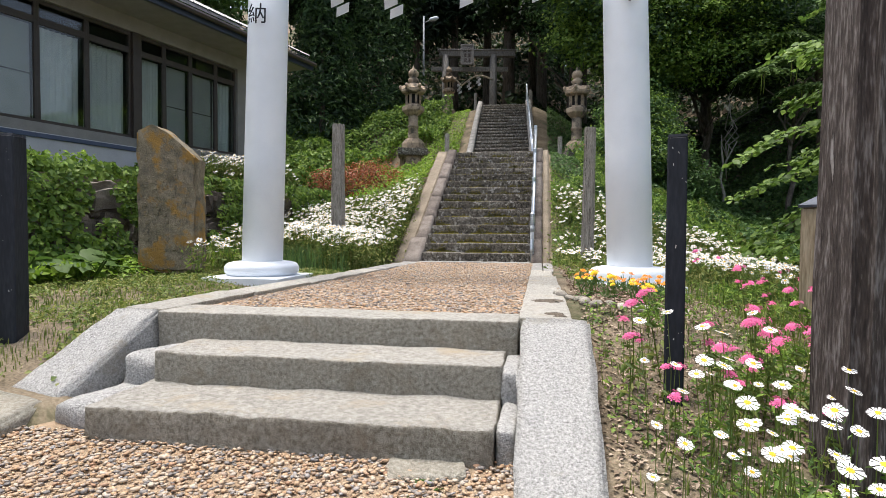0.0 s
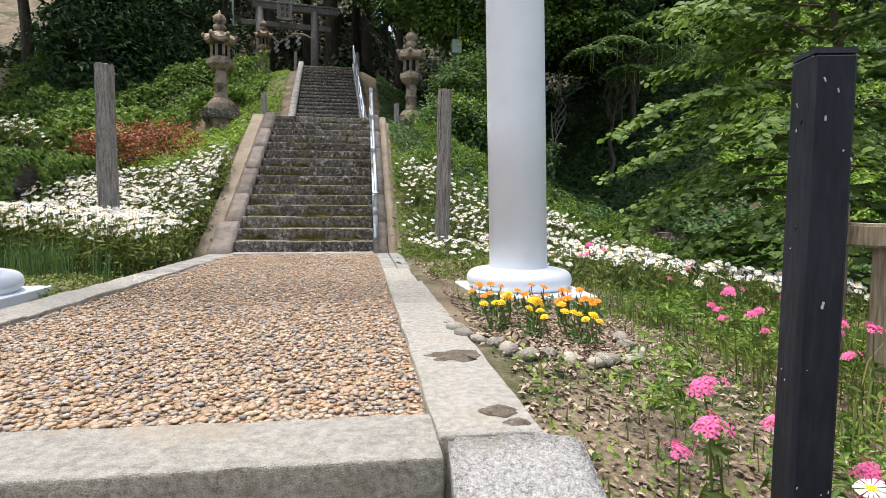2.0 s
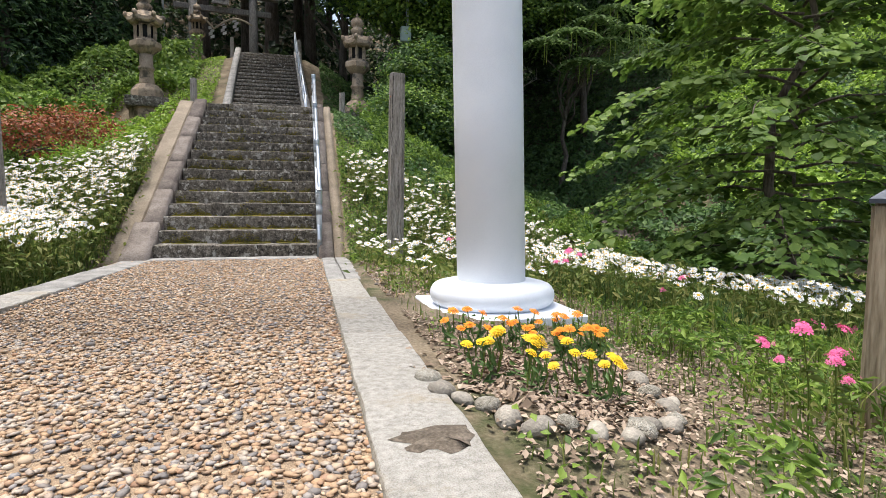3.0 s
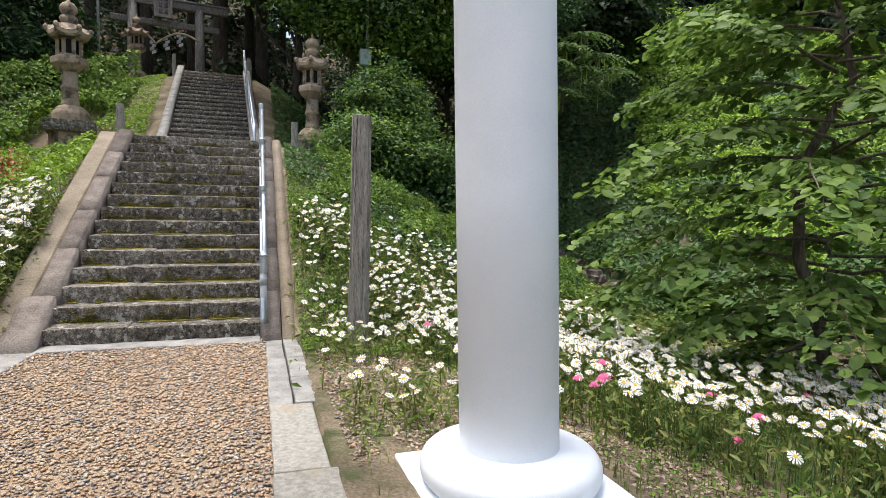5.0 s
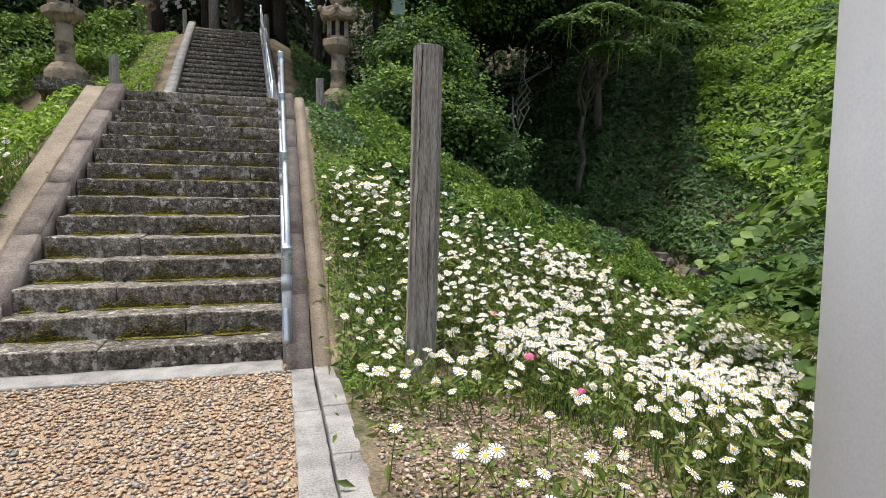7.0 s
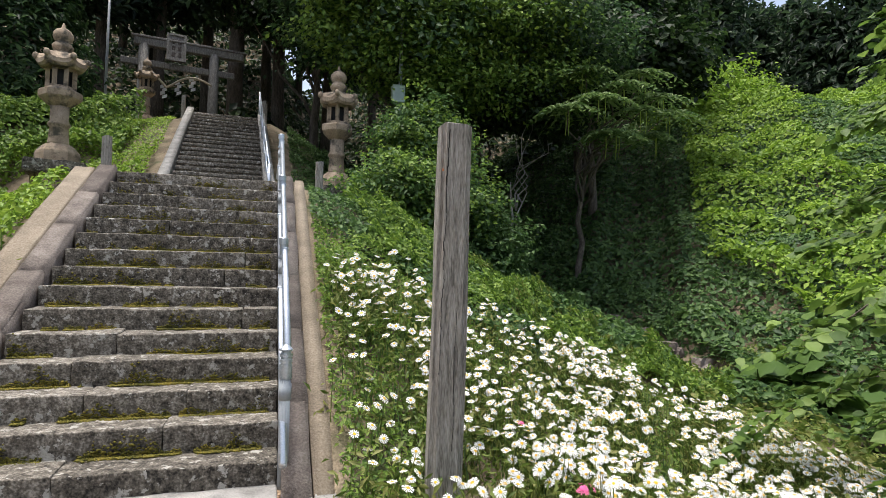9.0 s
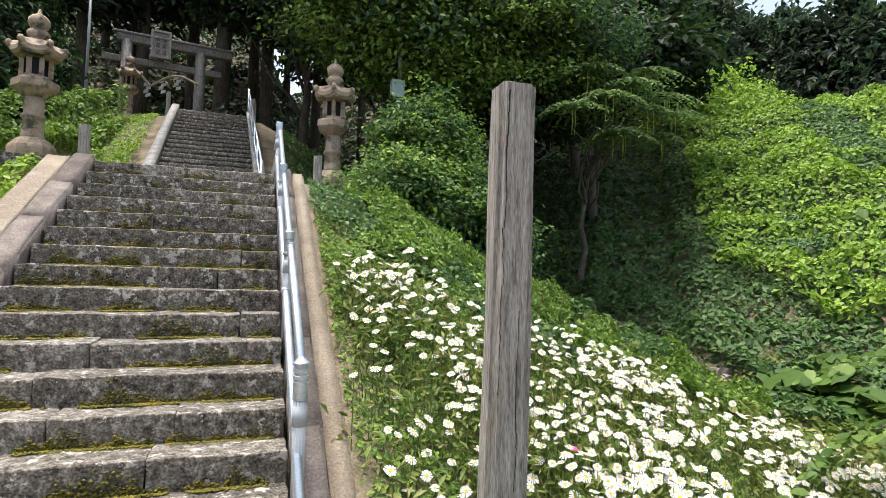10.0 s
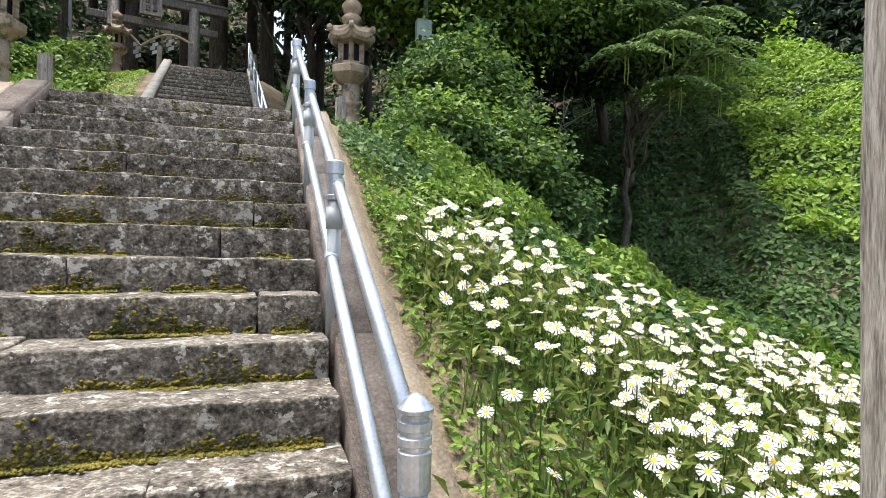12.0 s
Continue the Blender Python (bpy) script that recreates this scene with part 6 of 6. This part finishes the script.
my = single_flower("marigold", "yellow marigold in the small flower bed", "marigold", "marigolds", 0.19, 0.034, petal_yellow, 12, petal_yellow, 2)
plant_all(my, [(2.0 + 0.36 * math.cos(a) * r, -5.9 + 0.42 * math.sin(a) * r) for a, r in ((fr.uniform(2.9, 6.5), fr.uniform(0.25, 1)) for _ in range(22))], 3)
mo = single_flower("marigold", "orange marigold in the small flower bed", "marigold", "marigolds", 0.2, 0.033, petal_orange, 12, petal_orange, 2)
plant_all(mo, [(2.08 + fr.uniform(-0.42, 0.42), fr.uniform(-5.72, -5.25)) for _ in range(36)], 4)
bed_chips = leaves("flower_bed_soil", np.stack([2.03 + rng.normal(0, 0.22, 1900), -5.85 + rng.normal(0, 0.3, 1900), np.zeros(1900)], -1), rng.normal(size=(1900, 3)) * 0.35 + np.array([0, 0, 1]), 0.05, chips, None, 0.5)
co_ = np.empty(len(bed_chips.data.vertices) * 3, dtype=np.float32)
bed_chips.data.vertices.foreach_get("co", co_)
co_ = co_.reshape(-1, 3)
co_[:, 2] += ground_z(co_[:, 0], co_[:, 1]) + 0.01
bed_chips.data.vertices.foreach_set("co", co_.ravel())
tagged(bed_chips, "brown bark mulch in the marigold bed", "mulch", kind="stuff")
for i in range(17):
    a = math.pi * (1.02 + 1.0 * i / 16)
    x, y = 2.0 + 0.5 * math.cos(a), -5.85 + 0.66 * math.sin(a)
    s = fr.uniform(0.035, 0.055)
    bm = bmesh.new()
    bmesh.ops.create_icosphere(bm, subdivisions=2, radius=s)
    for v in bm.verts:
        v.co = Vector((v.co.x * fr.choice((1.25, 1.28)), v.co.y, v.co.z * 0.75)) * (1 + 0.22 * noise.noise(v.co * 22 + Vector((i * 3.1, 0, 0))))
    ob = part("edging_stone", bm, pebble_grey if i % 3 else granite, smooth=True)
    x, y = x + fr.uniform(-0.03, 0.03), y + fr.uniform(-0.04, 0.04)
    ob.matrix_basis = pose(x, y, gz(x, y) + s * 0.3, fr.uniform(-20, 20), fr.uniform(-20, 20), fr.uniform(0, 180))
    tagged(ob, "rounded pale stone edging the marigold bed", "stone", "edging stones")

# moss along the step joints
mr = random.Random(8)
mv, mf = [], []
for i in range(1, 15):
    for j in range(2600):
        x = mr.uniform(-0.95, 1.05)
        thick = noise.noise(Vector((x * 2.2, i * 5.1, 0))) + 0.5 * noise.noise(Vector((x * 9, i * 3.3, 4)))
        if thick < -0.2:
            continue
        # on the tread against the riser, creeping up it where it grows thick
        if mr.random() < 0.6:
            mv.append((x, i * RUN - 0.012 - 0.018 * abs(mr.gauss(0, 1)), (i - 0) * RISE + mr.uniform(-0.004, 0.004)))
        else:
            mv.append((x, i * RUN + mr.uniform(-0.012, 0.0), i * RISE + abs(mr.gauss(0, 1)) * (0.014 + 0.11 * max(0, thick))))
mv = np.array(mv)
moss_ob = pebbles("moss_tufts", mv[:, 0], mv[:, 1], mv[:, 2], rng.uniform(0.007, 0.019, len(mv)), moss, lower_stairs, 0.6, False)

# dirt left in hollows of the kerb
dirt_mat = material("damp_dirt", [(0.06, 0.048, 0.035), (0.12, 0.097, 0.072), (0.2, 0.165, 0.13)], 1.0, 20, 90, 0.8)
for j, (x, y, rx, ry) in enumerate(((1.37, -6.51, 0.125, 0.1), (1.4, -7.24, 0.065, 0.055), (1.435, -7.35, 0.045, 0.03))):
    bm = bmesh.new()
    rings = []
    for f, z in ((1.0, 0.056), (0.7, 0.064), (0.3, 0.067)):
        rings.append([bm.verts.new((x + f * rx * math.cos(a) * (1 + 0.55 * noise.noise(Vector((2 * math.cos(a), 2 * math.sin(a), j * 9 + f)))), y + f * ry * math.sin(a) * (1 + 0.55 * noise.noise(Vector((2 * math.sin(a), 2 * math.cos(a), j * 5 + f)))), z))
                      for a in (2 * math.pi * i / 26 for i in range(26))])
    for p, q in zip(rings, rings[1:]):
        for i in range(26):
            bm.faces.new((p[i], p[(i + 1) % 26], q[(i + 1) % 26], q[i]))
    bm.faces.new(rings[-1])
    tagged(part("dirt_patch", bm, dirt_mat, smooth=True), "dark dirt patch lying on the pale kerb stone", "dirt", "dirt patches")

leafy_plant("weed", "small leafy weed at the foot of the steps", "weed", "weeds by the steps", 0.8, -8.72, 9, 0.1, 0.09, 0.045, LEAF["butterbur"], 90)
cover("front_weeds", "leafy green weeds among pink flowers", "weeds", (1.7, 3.3, -10, -6.9), 9000, 0.28, 0.055, LEAF["bank"], lambda x, y: (lumps(x, y, 0.4, 7) > 0.05) & (x > 1.95), 0.5, 0.34, 3.0)
cover("bank_bushes", "bushy green weeds above the daisies", "bushes", (2.3, 9.2, 2.2, 7.5), 42000, 0.55, 0.085, LEAF["bank"], lambda x, y: (y > np.interp(x, [2.3, 3.2, 4.8, 5.8, 7.5, 9.2], [3.0, 2.6, 2.5, 2.4, 2.6, 4.2])) & (x < 8.9) & (y < 7.2 - 0.1 * x), 0.62, 0.5, 9.0)
cover("bank_bushes", "grassy light green weeds above the daisies", "bushes", (4.2, 9.0, 2.4, 6.5), 16000, 0.6, 0.1, LEAF["grass"], lambda x, y: (y > np.interp(x, [4.2, 5.8, 7.5, 9.0], [2.9, 2.7, 2.9, 4.4])) & (lumps(x, y, 0.8, 3) > 0.1), 0.62, 0.28, 9.0)
cover("daisy_weeds", "low leafy weeds between daisies and kerb", "weeds", (1.5, 7.0, -1.1, 2.8), 30000, 0.12, 0.055, LEAF["bank"], lambda x, y: (x > 1.53) & (np.hypot(x - 2.13, y + 0.55) > 0.2) & ((y > 0.1) | (lumps(x, y, 0.5, 4) > -0.1)), 0.5, 0.5, 6.0)
cover("kerb_weeds", "fresh green weeds along the stair kerb", "weeds", (1.5, 3.2, 0.9, 3.6), 8000, 0.25, 0.06, LEAF["bank"], lambda x, y: (x > 1.54) & (y > 1.5 - 0.35 * (x - 1.5) + 0.4 * lumps(x, y, 0.4, 2)), 0.5, 0.5, 7.0)
cover("front_weeds", "leafy weeds around the fence foot", "weeds", (3.0, 5.2, -8.5, -4.6), 11000, 0.25, 0.065, LEAF["bank"], lambda x, y: lumps(x, y, 0.5, 8) > -0.2, 0.5, 0.34, 4.0)
